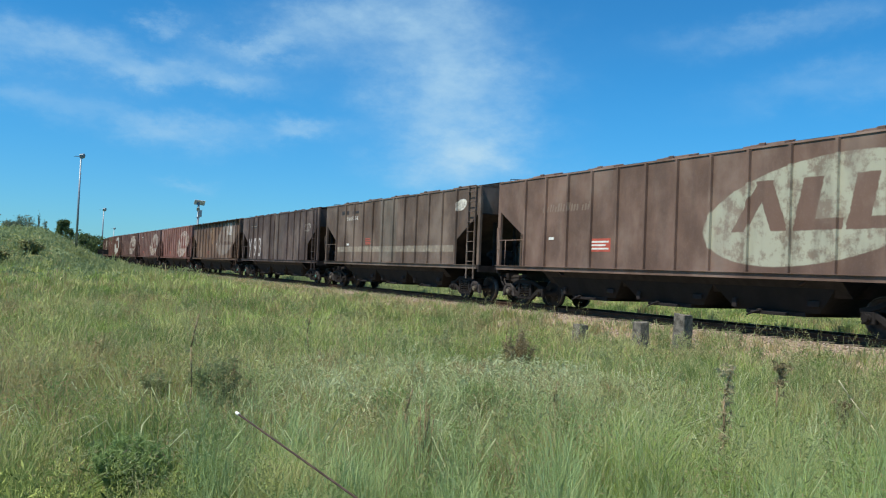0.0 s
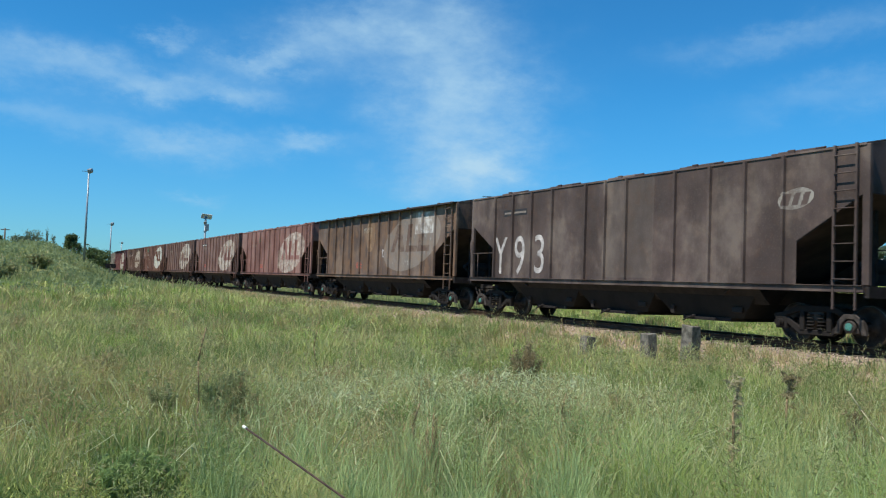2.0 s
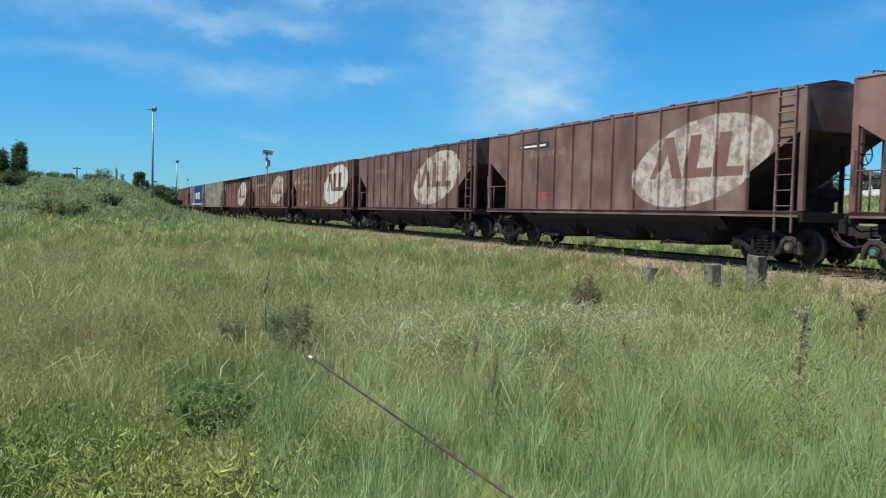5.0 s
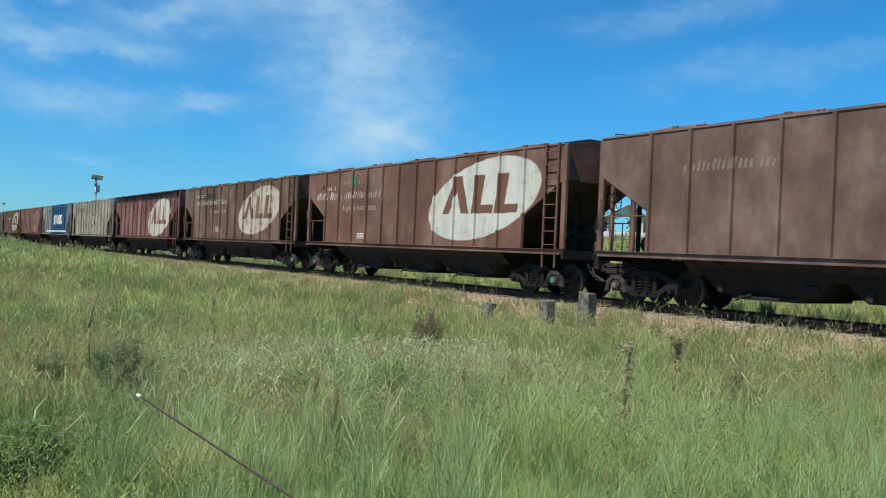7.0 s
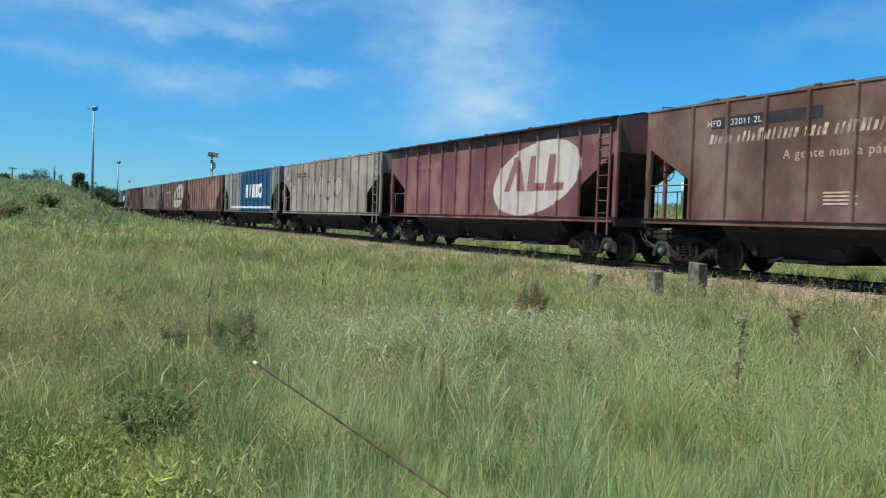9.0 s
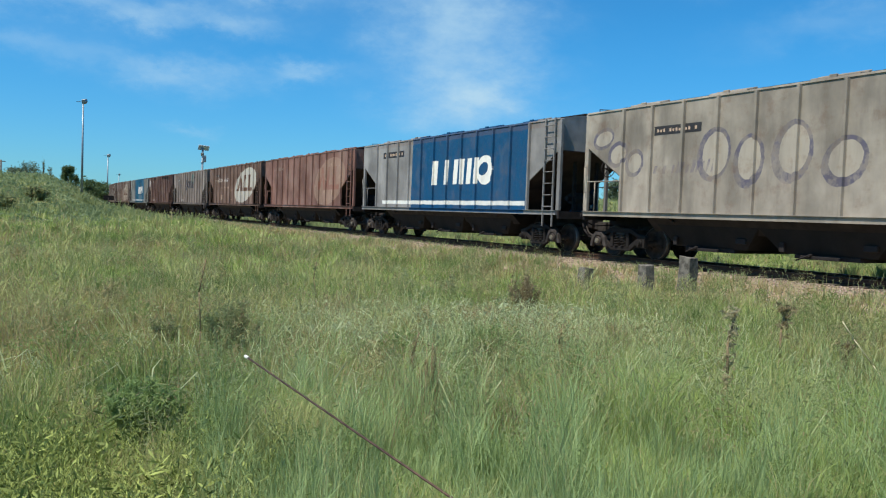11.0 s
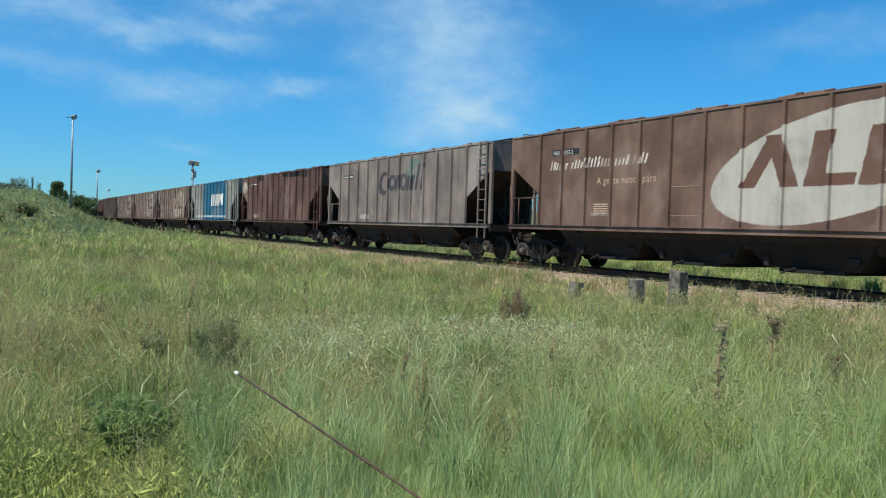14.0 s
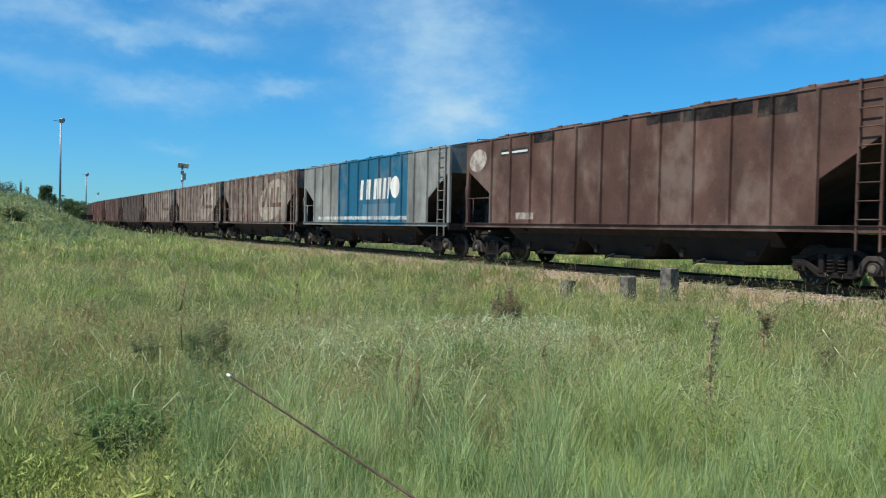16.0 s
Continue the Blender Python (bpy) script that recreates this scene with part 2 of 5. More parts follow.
# ---------------------------------------------------------------- mesh building
class Form:
    """Collects the faces of one mesh."""

    def __init__(self):
        self.v, self.f, self.soft = [], [], set()

    def box(self, c, size, turn=None):
        i = len(self.v)
        for sx, sy, sz in ((-1, -1, -1), (1, -1, -1), (1, 1, -1), (-1, 1, -1), (-1, -1, 1), (1, -1, 1), (1, 1, 1), (-1, 1, 1)):
            p = Vector((sx * size[0] / 2, sy * size[1] / 2, sz * size[2] / 2))
            if turn is not None:
                p = turn @ p
            self.v.append(tuple(p + Vector(c)))
        for f in ((0, 3, 2, 1), (4, 5, 6, 7), (0, 1, 5, 4), (1, 2, 6, 5), (2, 3, 7, 6), (3, 0, 4, 7)):
            self.f.append(tuple(i + k for k in f))
        return self

    def tube(self, a, b, r, n=8, r2=None):
        a, b = Vector(a), Vector(b)
        q = (b - a).to_track_quat("Z", "Y")
        i = len(self.v)
        for p, rr in ((a, r), (b, r if r2 is None else r2)):
            for k in range(n):
                w = 2 * math.pi * k / n
                self.v.append(tuple(p + q @ Vector((rr * math.cos(w), rr * math.sin(w), 0))))
        for k in range(n):
            self.soft.add(len(self.f))
            self.f.append((i + k, i + (k + 1) % n, i + n + (k + 1) % n, i + n + k))
        self.f.append(tuple(i + k for k in reversed(range(n))))
        self.f.append(tuple(i + n + k for k in range(n)))
        return self

    def pipe(self, points, r, n=6):
        for a, b in zip(points, points[1:]):
            self.tube(a, b, r, n)
        return self

    def prism(self, outline, lo, hi, axis=0):
        """An outline in the two other axes, between lo and hi along axis."""
        i, n = len(self.v), len(outline)
        for h in (lo, hi):
            for p, q in outline:
                self.v.append({0: (h, p, q), 1: (p, h, q), 2: (p, q, h)}[axis])
        self.f.append(tuple(i + k for k in range(n)))
        self.f.append(tuple(i + n + k for k in reversed(range(n))))
        for k in range(n):
            self.f.append((i + k, i + n + k, i + n + (k + 1) % n, i + (k + 1) % n))
        return self

    def lathe(self, profile, n=24):
        """A profile of (radius, x) turned about the x axis."""
        i, m = len(self.v), len(profile)
        for k in range(n):
            w = 2 * math.pi * k / n
            for r, x in profile:
                self.v.append((x, r * math.cos(w), r * math.sin(w)))
        for k in range(n):
            for j in range(m - 1):
                self.soft.add(len(self.f))
                self.f.append((i + k * m + j, i + k * m + j + 1, i + ((k + 1) % n) * m + j + 1, i + ((k + 1) % n) * m + j))
        return self

    def mesh(self, name, mat, bevel=0.0):
        me = bpy.data.meshes.new(name)
        me.from_pydata(self.v, [], self.f)
        bm = bmesh.new()
        bm.from_mesh(me)
        bm.faces.ensure_lookup_table()
        for k in self.soft:
            bm.faces[k].smooth = True
        bmesh.ops.recalc_face_normals(bm, faces=bm.faces[:])
        if bevel:
            bmesh.ops.bevel(bm, geom=bm.edges[:], offset=bevel, segments=1, affect="EDGES", clamp_overlap=True)
        bm.to_mesh(me)
        bm.free()
        me.materials.append(mat)
        return me


def part(name, me, parent, m=None, label="", mat=None):
    ob = new(name, me)
    ob.parent = parent
    if m is not None:
        ob.matrix_basis = m
    if mat is not None:
        ob.material_slots[0].link = "OBJECT"
        ob.material_slots[0].material = mat
    if label:
        tagged(ob, label)
    return ob


def cloud_of_faces(name, co, loops, sizes, mat):
    """A mesh straight from arrays: corners, corner numbers, corners to a face."""
    me = bpy.data.meshes.new(name)
    me.vertices.add(len(co))
    me.vertices.foreach_set("co", np.asarray(co, np.float32).ravel())
    me.loops.add(len(loops))
    me.loops.foreach_set("vertex_index", np.asarray(loops, np.int32))
    me.polygons.add(len(sizes))
    start = np.concatenate([[0], np.cumsum(sizes)[:-1]]).astype(np.int32)
    me.polygons.foreach_set("loop_start", start)
    me.update(calc_edges=True)
    me.materials.append(mat)
    return me


# ---------------------------------------------------------------- the ground
TRACK_X, BEND, RADIUS = 15.56, 125.0, 300.0
RAIL_TOP = EYE - 1.0


def step(a, b, x):
    u = np.clip((np.asarray(x, float) - a) / (b - a), 0, 1)
    return u * u * (3 - 2 * u)


def track_x(y):
    y = np.asarray(y, float)
    return TRACK_X + np.where(y > BEND, (np.minimum(y, BEND + 290) - BEND) ** 2 / (2 * RADIUS), 0.0)


def ground_z(x, y):
    x, y = np.asarray(x, float), np.asarray(y, float)
    d = x - track_x(y)
    z = np.full(np.broadcast(x, y).shape, -1.55)
    z = z + 0.30 * step(-4.6, -2.6, d) - 0.12 * step(2.6, 5.0, d)
    z = z + 2.75 * step(6.5, 24, d) * (1 - 0.5 * step(100, 300, y))
    z = z + 0.95 * step(12, 62, y) * (1 - step(-8.5, -3.0, d)) * step(-60, -20, x)
    bearing = np.degrees(np.arctan2(x, np.maximum(y, 30)))
    z = z + 2.65 * (1 - step(1.8, 6.2, bearing)) * step(38, 85, y) * (1 - 0.55 * step(110, 260, y))
    z = z + 0.05 * np.sin(x * 1.3 + 0.7 * y) * np.sin(y * 0.9 - 0.4 * x) * (np.abs(d) > 4)
    far = step(250, 700, np.hypot(x, y))
    return (z * (1 - far) - 0.8 * far) + EYE


def build_ground():
    def axis(fine_lo, fine_hi, stepping):
        mid = np.arange(fine_lo, fine_hi + 1e-6, stepping)
        out = np.geomspace(2, 4300, 34)
        return np.concatenate([(fine_lo - out)[::-1], mid, fine_hi + out])
    xs, ys = axis(-24, 40, 0.5), axis(-14, 150, 0.8)
    gx, gy = np.meshgrid(xs, ys)
    gz = ground_z(gx, gy)
    co = np.stack([gx, gy, gz], -1).reshape(-1, 3)
    nx, ny = len(xs), len(ys)
    i = (np.arange(ny - 1)[:, None] * nx + np.arange(nx - 1)[None]).ravel()
    loops = np.stack([i, i + 1, i + nx + 1, i + nx], -1).ravel()
    me = cloud_of_faces("ground", co, loops, np.full(len(i), 4), GROUND)
    me.polygons.foreach_set("use_smooth", np.ones(len(i), bool))
    tagged(new("ground", me), "grassy field with bare sandy earth along the track", "ground", kind="structure")


build_ground()


def on_track(s, side=0.0):
    """Place and heading in degrees at s metres along the track."""
    if s <= BEND:
        return TRACK_X + side, s, 0.0
    w = (s - BEND) / RADIUS
    return TRACK_X + RADIUS * (1 - math.cos(w)) + side * math.cos(w), BEND + RADIUS * math.sin(w) - side * math.sin(w), -math.degrees(w)


def sweep(name, outline, side, s0, s1, mat, top):
    """An outline (across, up) swept along the track."""
    stops = [s0] + [s for s in np.arange(max(s0, 100), s1, 6.0)] + [s1]
    f = Form()
    n = len(outline)
    for s in stops:
        for u, h in outline:
            x, y, _ = on_track(s, side + u)
            f.v.append((x, y, top + h))
    for k in range(len(stops) - 1):
        for j in range(n):
            f.f.append((k * n + j, k * n + (j + 1) % n, (k + 1) * n + (j + 1) % n, (k + 1) * n + j))
    f.f.append(tuple(range(n))), f.f.append(tuple((len(stops) - 1) * n + k for k in reversed(range(n))))
    return f.mesh(name, mat)


RAIL_OUTLINE = [(-0.035, 0), (0.035, 0), (0.035, -0.03), (0.01, -0.045), (0.01, -0.105), (0.06, -0.12), (0.06, -0.13), (-0.06, -0.13), (-0.06, -0.12), (-0.01, -0.105), (-0.01, -0.045), (-0.035, -0.03)]


def build_track():
    bed = tagged(new("ballast_bed", sweep("ballast_bed", [(-2.1, -0.33), (-1.35, -0.17), (1.35, -0.17), (2.1, -0.33), (2.1, -0.5), (-2.1, -0.5)], 0, -60, 430, GRAVEL, RAIL_TOP)),
                 "earthy gravel ballast bed under the rails", "ballast", kind="structure")
    for side in (-0.535, 0.535):
        tagged(new("rail", sweep("rail", RAIL_OUTLINE, side, -60, 430, RAIL, RAIL_TOP)), "rusty steel rail on timber sleepers", "rail", "rails of the track", "structure")
    me = Form().box((0, 0, -0.075), (2.0, 0.22, 0.15)).mesh("sleeper", SLEEPER, 0.012)
    rng = random.Random(4)
    s = -10.0
    while s < 150:
        x, y, w = on_track(s)
        ob = new("sleeper", me)
        ob.parent = bed
        ob.matrix_basis = pose(x + rng.uniform(-0.03, 0.03), y, RAIL_TOP - 0.132 + rng.uniform(-0.004, 0), 0, 0, w + rng.uniform(-1, 1))
        s += 0.6


build_track()


def build_stones():
    """Loose ballast stones along the near side of the track."""
    rng = np.random.default_rng(8)
    n = 20000
    x, y = TRACK_X - rng.uniform(1.0, 3.9, n), 3 + 75 * rng.random(n) ** 1.4
    top = np.where(x > TRACK_X - 1.35, RAIL_TOP - 0.165, RAIL_TOP - 0.165 - (TRACK_X - 1.35 - x) * 0.21)
    z = np.where(x > TRACK_X - 2.1, top, ground_z(x, y))
    s = rng.uniform(0.018, 0.05, n)
    corner_ = np.array([(1, 0, 0), (-0.5, 0.87, 0), (-0.5, -0.87, 0), (0, 0, 1.0), (0.2, 0.1, -0.9)])
    turn = rng.uniform(0, 6.28, n)
    c, q = np.cos(turn), np.sin(turn)
    loc = corner_[None] * s[:, None, None] * rng.uniform(0.6, 1.3, (n, 5, 1))
    co = np.stack([x[:, None] + loc[..., 0] * c[:, None] - loc[..., 1] * q[:, None], y[:, None] + loc[..., 0] * q[:, None] + loc[..., 1] * c[:, None], z[:, None] + loc[..., 2] * 0.7], -1).reshape(-1, 3)
    i = np.arange(n)[:, None] * 5
    f = np.array([0, 1, 3, 1, 2, 3, 2, 0, 3, 1, 0, 4, 2, 1, 4, 0, 2, 4])
    me = cloud_of_faces("ballast_stones", co, (i + f[None]).ravel(), np.full(n * 6, 3), STONE)
    tagged(new("ballast_stones", me), "loose brown ballast stones beside the rails", "stones", kind="stuff")


build_stones()

# ---------------------------------------------------------------- the train
PITCH, LONG, WIDE = 16.0, 14.71, 2.70
SILL, EAVE, CUT = 1.22, 3.95, 1.52        # heights over the rail; length of the open corner
HALF, SIDE = LONG / 2, WIDE / 2
CUT_HI, CUT_LO = 3.02, 2.12               # the open corner's sloping edge
WHEEL_R = 0.42
AXLES = (HALF - 0.42, HALF - 2.05)
SPEED, FRONT = 14.928, 22.03


def paint(name, base, wagon, marks=(), rust=0.35, streak=0.4, second=None, dusty=1.0):
    """Wagon paint in the wagon's own space, u from its rear end along the side and v up: worn coats, streaks and painted shapes.
    marks: (kind, numbers, colour, wear)."""
    grey = sum(base[:3]) / 3
    base = [base[0] * 0.82 + grey * 0.18, base[1] * 0.84 + grey * 0.16, (base[2] * 0.82 + grey * 0.18) * 0.97]

    def b(t, s, o):
        tc = t.n.new("ShaderNodeTexCoord")
        tc.object = wagon
        co = tc.outputs["Object"]
        x, y, z = t.xyz(co)
        seed = (len(WAGONS) * 13.7) % 97
        shift = t.vec(t.add(x, seed), t.add(y, seed), z)
        v = z
        big, mid, fine = t.noise(shift, 0.7, 5, 0.62), t.noise(shift, 2.6, 5, 0.6), t.noise(shift, 22, 3, 0.6)
        runs = t.noise(t.vec(t.mul(x, 4), t.mul(t.add(y, seed), 2.7), t.mul(z, 0.5)), 1.0, 4, 0.55)
        wear = t.noise(shift, 7, 6, 0.7)
        u = t.sub(HALF, y)
        drift = t.noise(t.vec(x, t.mul(t.add(y, seed), 0.9), t.mul(z, 0.6)), 1.0, 4, 0.55)
        c = t.mix(t.ramp(t.add(t.mul(big, 0.45), t.mul(drift, 0.55)), 0.34, 0.66), tuple(k * 0.62 for k in base) + (1,), tuple(min(1, k * 1.3) for k in base) + (1,))
        sheet = t.n.new("ShaderNodeTexWhiteNoise")
        sheet.noise_dimensions = "1D"
        t.put(sheet.inputs["W"], t.add(t.math("FLOOR", t.math("DIVIDE", t.sub(u, CUT), (LONG - 2 * CUT) / 11)), seed))
        c = t.mix(t.mul(sheet.outputs["Value"], 0.34), c, tuple(k * 0.5 for k in base) + (1,))
        if second is not None:
            c = t.mix(t.mul(t.ramp(t.add(t.mul(runs, 0.6), t.mul(mid, 0.4)), 0.44, 0.62), 0.7), c, second)
        gone = t.add(t.mul(wear, 0.30), t.add(t.mul(mid, 0.48), t.mul(runs, 0.22)))
        u = t.add(u, t.mul(t.sub(wear, 0.5), 0.10))
        v = t.add(v, t.mul(t.sub(mid, 0.5), 0.06))
        for kind, n, colour, worn in marks:
            if kind == "oval":
                u0, v0, ru, rv, tilt = n
                du, dv = t.sub(u, u0), t.sub(v, v0)
                dv = t.sub(dv, t.mul(du, tilt))
                a, k = t.math("DIVIDE", du, ru), t.math("DIVIDE", dv, rv)
                m = t.ramp(t.add(t.mul(a, a), t.mul(k, k)), 1.03, 0.97)
            else:                       # a slanting bar: left, right, bottom, top, lean, and for bars on a tilted line its slope and start
                u0, u1, v0, v1, lean, *line = n
                vv = t.sub(v, t.mul(t.sub(u, line[1]), line[0])) if line else v
                us = t.sub(u, t.mul(t.sub(vv, v0), lean))
                m = t.mul(t.mul(t.ramp(us, u0 - 0.02, u0 + 0.02), t.ramp(us, u1 + 0.02, u1 - 0.02)), t.mul(t.ramp(vv, v0 - 0.02, v0 + 0.02), t.ramp(vv, v1 + 0.02, v1 - 0.02)))
                if kind == "strokes":   # unreadable worn writing: uneven upright strokes
                    pitch = (v1 - v0) * 0.52
                    cell = t.math("DIVIDE", us, pitch)
                    rnd = t.n.new("ShaderNodeTexWhiteNoise")
                    rnd.noise_dimensions = "1D"
                    t.put(rnd.inputs["W"], t.math("FLOOR", cell))
                    m = t.mul(m, t.math("LESS_THAN", t.math("DIVIDE", t.sub(vv, v0), v1 - v0), t.add(0.62, t.mul(t.math("FRACT", t.mul(rnd.outputs["Value"], 9.7)), 0.6))))
                    fr = t.math("FRACT", cell)
                    m = t.mul(m, t.mul(t.math("LESS_THAN", fr, t.add(0.3, t.mul(rnd.outputs["Value"], 0.45))), t.math("GREATER_THAN", rnd.outputs["Value"], 0.14)))
            keep = t.ramp(gone, 0.62 - 0.42 * worn + 0.1, 0.62 - 0.42 * worn - 0.04) if worn > 0.25 else t.ramp(gone, 0.72, 0.6)
            m = t.mul(m, t.add(t.mul(keep, 0.55 + 0.2 * (worn < 0.5)), 0.42 - 0.3 * worn + 0.03))
            c = t.mix(m, c, colour)
        dirt = t.mul(t.ramp(runs, 0.42, 0.72), streak)
        c = t.mix(dirt, c, (0.05, 0.04, 0.036, 1))
        rusty = t.mul(t.ramp(t.add(t.mul(mid, 0.65), t.mul(wear, 0.35)), 0.5, 0.68), rust * 0.8)
        c = t.mix(rusty, c, (0.14, 0.066, 0.036, 1))
        dust = t.mul(t.ramp(t.add(t.mul(drift, 0.65), t.mul(mid, 0.35)), 0.47, 0.68), 0.34 * dusty)
        c = t.mix(dust, c, (0.27, 0.23, 0.19, 1))
        c = t.mix(t.mul(t.ramp(fine, 0.5, 0.8), 0.11), c, (0.30, 0.25, 0.20, 1))
        t.put(s.inputs["Base Color"], c)
        t.put(s.inputs["Roughness"], t.ramp(mid, 0.3, 0.7, 0.62, 0.9))
        s.inputs["Specular IOR Level"].default_value = 0.25
        dents = t.noise(shift, 1.4, 2)
        t.put(s.inputs["Normal"], t.bump(t.add(t.mul(dents, 1.0), t.mul(fine, 0.06)), 0.35, 0.06))
    return material(name, b)


def wagon_meshes():
    m = {}
    E_, S_ = HALF, SIDE
    # one long side with its open corners, standing in the plane x = 0
    side = [(-E_, CUT_HI), (-E_ + CUT, CUT_LO), (-E_ + CUT, SILL), (E_ - CUT, SILL), (E_ - CUT, CUT_LO), (E_, CUT_HI), (E_, EAVE), (-E_, EAVE)]
    m["side_panel"] = Form().prism(side, 0, 0.012, 0).mesh("side_panel", RUST_SHADE)
    # hat-shaped rib, outwards to -x
    m["rib"] = Form().prism([(0.0, -0.045), (-0.075, -0.034), (-0.075, 0.034), (0.0, 0.045)], SILL, EAVE - 0.025, 2).mesh("rib", RUST_SHADE)
    m["sill"] = Form().box((0, 0, SILL - 0.06), (0.12, LONG, 0.13)).box((-0.05, 0, SILL + 0.004), (0.10, LONG, 0.012)).mesh("side_sill", RUST_SHADE)
    m["eave"] = Form().prism([(-0.022, EAVE - 0.03), (0.02, EAVE - 0.03), (0.02, EAVE + 0.02), (-0.012, EAVE + 0.012)], -E_, E_, 1).mesh("roof_edge", RUST_SHADE)
    m["rim"] = Form().prism([(-0.19, EAVE - 0.045), (-0.17, EAVE - 0.06), (0.02, EAVE - 0.0), (0.02, EAVE + 0.04), (-0.17, EAVE + 0.012)], -E_ - 0.05, E_ + 0.05, 1).mesh("roof_rim", RUST_SHADE)
    f = Form()
    arch = [(-S_, EAVE), (-0.8, EAVE + 0.10), (-0.3, EAVE + 0.16), (0.3, EAVE + 0.16), (0.8, EAVE + 0.10), (S_, EAVE)]
    f.prism(arch + [(S_, EAVE - 0.03), (-S_, EAVE - 0.03)], -E_, E_, 1)
    m["roof"] = f.mesh("roof", RUST_SHADE)
    f = Form()
    for k in range(9):
        f.box((0, -E_ + 1.0 + k * (LONG - 2) / 8, EAVE + 0.19), (0.5, 0.04, 0.07))
    f.box((0, 0, EAVE + 0.235), (0.55, LONG - 0.4, 0.025))
    m["running_board"] = f.mesh("running_board", RUST_SHADE)
    m["hatch"] = Form().prism([(-0.32, 0), (0.32, 0), (0.30, 0.075), (-0.30, 0.075)], -0.55, 0.55, 1).box((-0.33, 0, 0.06), (0.06, 0.16, 0.09)).box((0, 0, 0.09), (0.06, 1.16, 0.03)).mesh("hatch", RUST_SHADE, 0.008)
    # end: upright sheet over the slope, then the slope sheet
    m["end_wall"] = Form().prism([(-S_ + 0.012, CUT_HI), (S_ - 0.012, CUT_HI), (S_ - 0.012, EAVE), (0.3, EAVE + 0.14), (-0.3, EAVE + 0.14), (-S_ + 0.012, EAVE)], -0.012, 0, 1).mesh("end_wall", RUST_SHADE)
    k = (CUT_HI - CUT_LO) / CUT
    run = (CUT_HI - 1.0) / k
    m["slope_sheet"] = Form().prism([(0, CUT_HI), (-run, 1.0), (-run + 0.02, 0.985), (0.0, CUT_HI - 0.025)], -S_ + 0.015, S_ - 0.015, 0).mesh("slope_sheet", SLOPE)
    m["corner_post"] = Form().box((0, 0, (SILL + EAVE) / 2), (0.10, 0.15, EAVE - SILL - 0.02)).mesh("corner_post", RUST_SHADE, 0.01)
    m["end_post"] = Form().box((0, 0.03, (SILL + EAVE) / 2 - 0.15), (0.11, 0.09, EAVE - SILL - 0.35)).mesh("end_post", RUST_SHADE, 0.01)
    m["brace"] = Form().box((0, 0, (SILL + 2.75) / 2), (0.10, 0.09, 2.75 - SILL)).mesh("brace_post", RUST_SHADE, 0.01)
    m["platform"] = Form().box((0, -0.95, SILL - 0.09), (2 * S_ - 0.25, 1.9, 0.05)).box((0, 0.02, SILL - 0.12), (2 * S_ - 0.02, 0.12, 0.22)).mesh("end_platform", RUST_SHADE)
    m["handrail"] = Form().pipe([(0, 0.05, 2.05), (0, -CUT + 0.02, 2.05)], 0.018).pipe([(0, -0.35, 2.05), (0, -0.35, SILL)], 0.016).mesh("handrail", RUST_SHADE)
    m["grab"] = Form().pipe([(0, 0, 1.75), (-0.09, 0, 1.75), (-0.09, 0, 2.45), (0, 0, 2.45)], 0.014).mesh("grab_iron", RUST_SHADE)
    m["stile"] = Form().box((-0.06, 0.0, 2.6), (0.045, 0.05, 2.75)).box((-0.06, 0.0, 1.0), (0.04, 0.04, 0.5)).mesh("stile", RUST_SHADE)
    m["hoop"] = Form().pipe([(-1.05, 0, EAVE + 0.05), (-1.05, 0, EAVE + 0.13), (0.2, 0, EAVE + 0.21), (0.2, -0.5, EAVE + 0.2)], 0.014).mesh("roof_grab", RUST_SHADE)
    m["rung"] = Form().pipe([(-0.06, 0, 0), (-0.11, 0.03, 0), (-0.11, 0.44, 0), (-0.06, 0.47, 0)], 0.014).mesh("rung", RUST_SHADE)
    # hopper mouths under the floor
    f = Form()
    a0, a1, b0, b1 = 1.72, 1.08, S_ - 0.12, 0.95
    f.v += [(-b0, -a0, 1.12), (b0, -a0, 1.12), (b0, a0, 1.12), (-b0, a0, 1.12), (-b1, -a1, 0.42), (b1, -a1, 0.42), (b1, a1, 0.42), (-b1, a1, 0.42)]
    f.f += [(0, 1, 5, 4), (1, 2, 6, 5), (2, 3, 7, 6), (3, 0, 4, 7), (4, 5, 6, 7), (0, 3, 2, 1)]
    m["skirt"] = Form().prism([(-0.02, 1.10), (0.30, 0.80), (0.30, 0.76), (-0.05, 1.09)], -4.9, 4.9, 1).mesh("lower_skirt", RUST_SHADE)
    # chutes coloured as dark as the shadow beneath the floor
    m["chute"] = f.mesh("hopper_chute", SHADE_STEEL)
    m["gate"] = Form().box((0, 0, 0.38), (1.95, 1.5, 0.09)).box((-1.0, 0.1, 0.37), (0.14, 0.9, 0.07)).tube((-1.12, 0.3, 0.42), (1.12, 0.3, 0.42), 0.035).tube((-1.1, -0.95, 0.58), (1.1, -0.95, 0.58), 0.03).box((-1.08, -1.02, 0.62), (0.05, 0.28, 0.12)).box((-1.08, 0.98, 0.55), (0.06, 0.12, 0.2)).tube((-1.1, 0.3, 0.42), (-1.1, 0.62, 0.30), 0.02).mesh("discharge_gate", RUST_SHADE, 0.01)
    m["centre_sill"] = Form().box((0, 0, 0.92), (0.42, LONG + 0.5, 0.32)).mesh("centre_sill", RUST_SHADE)
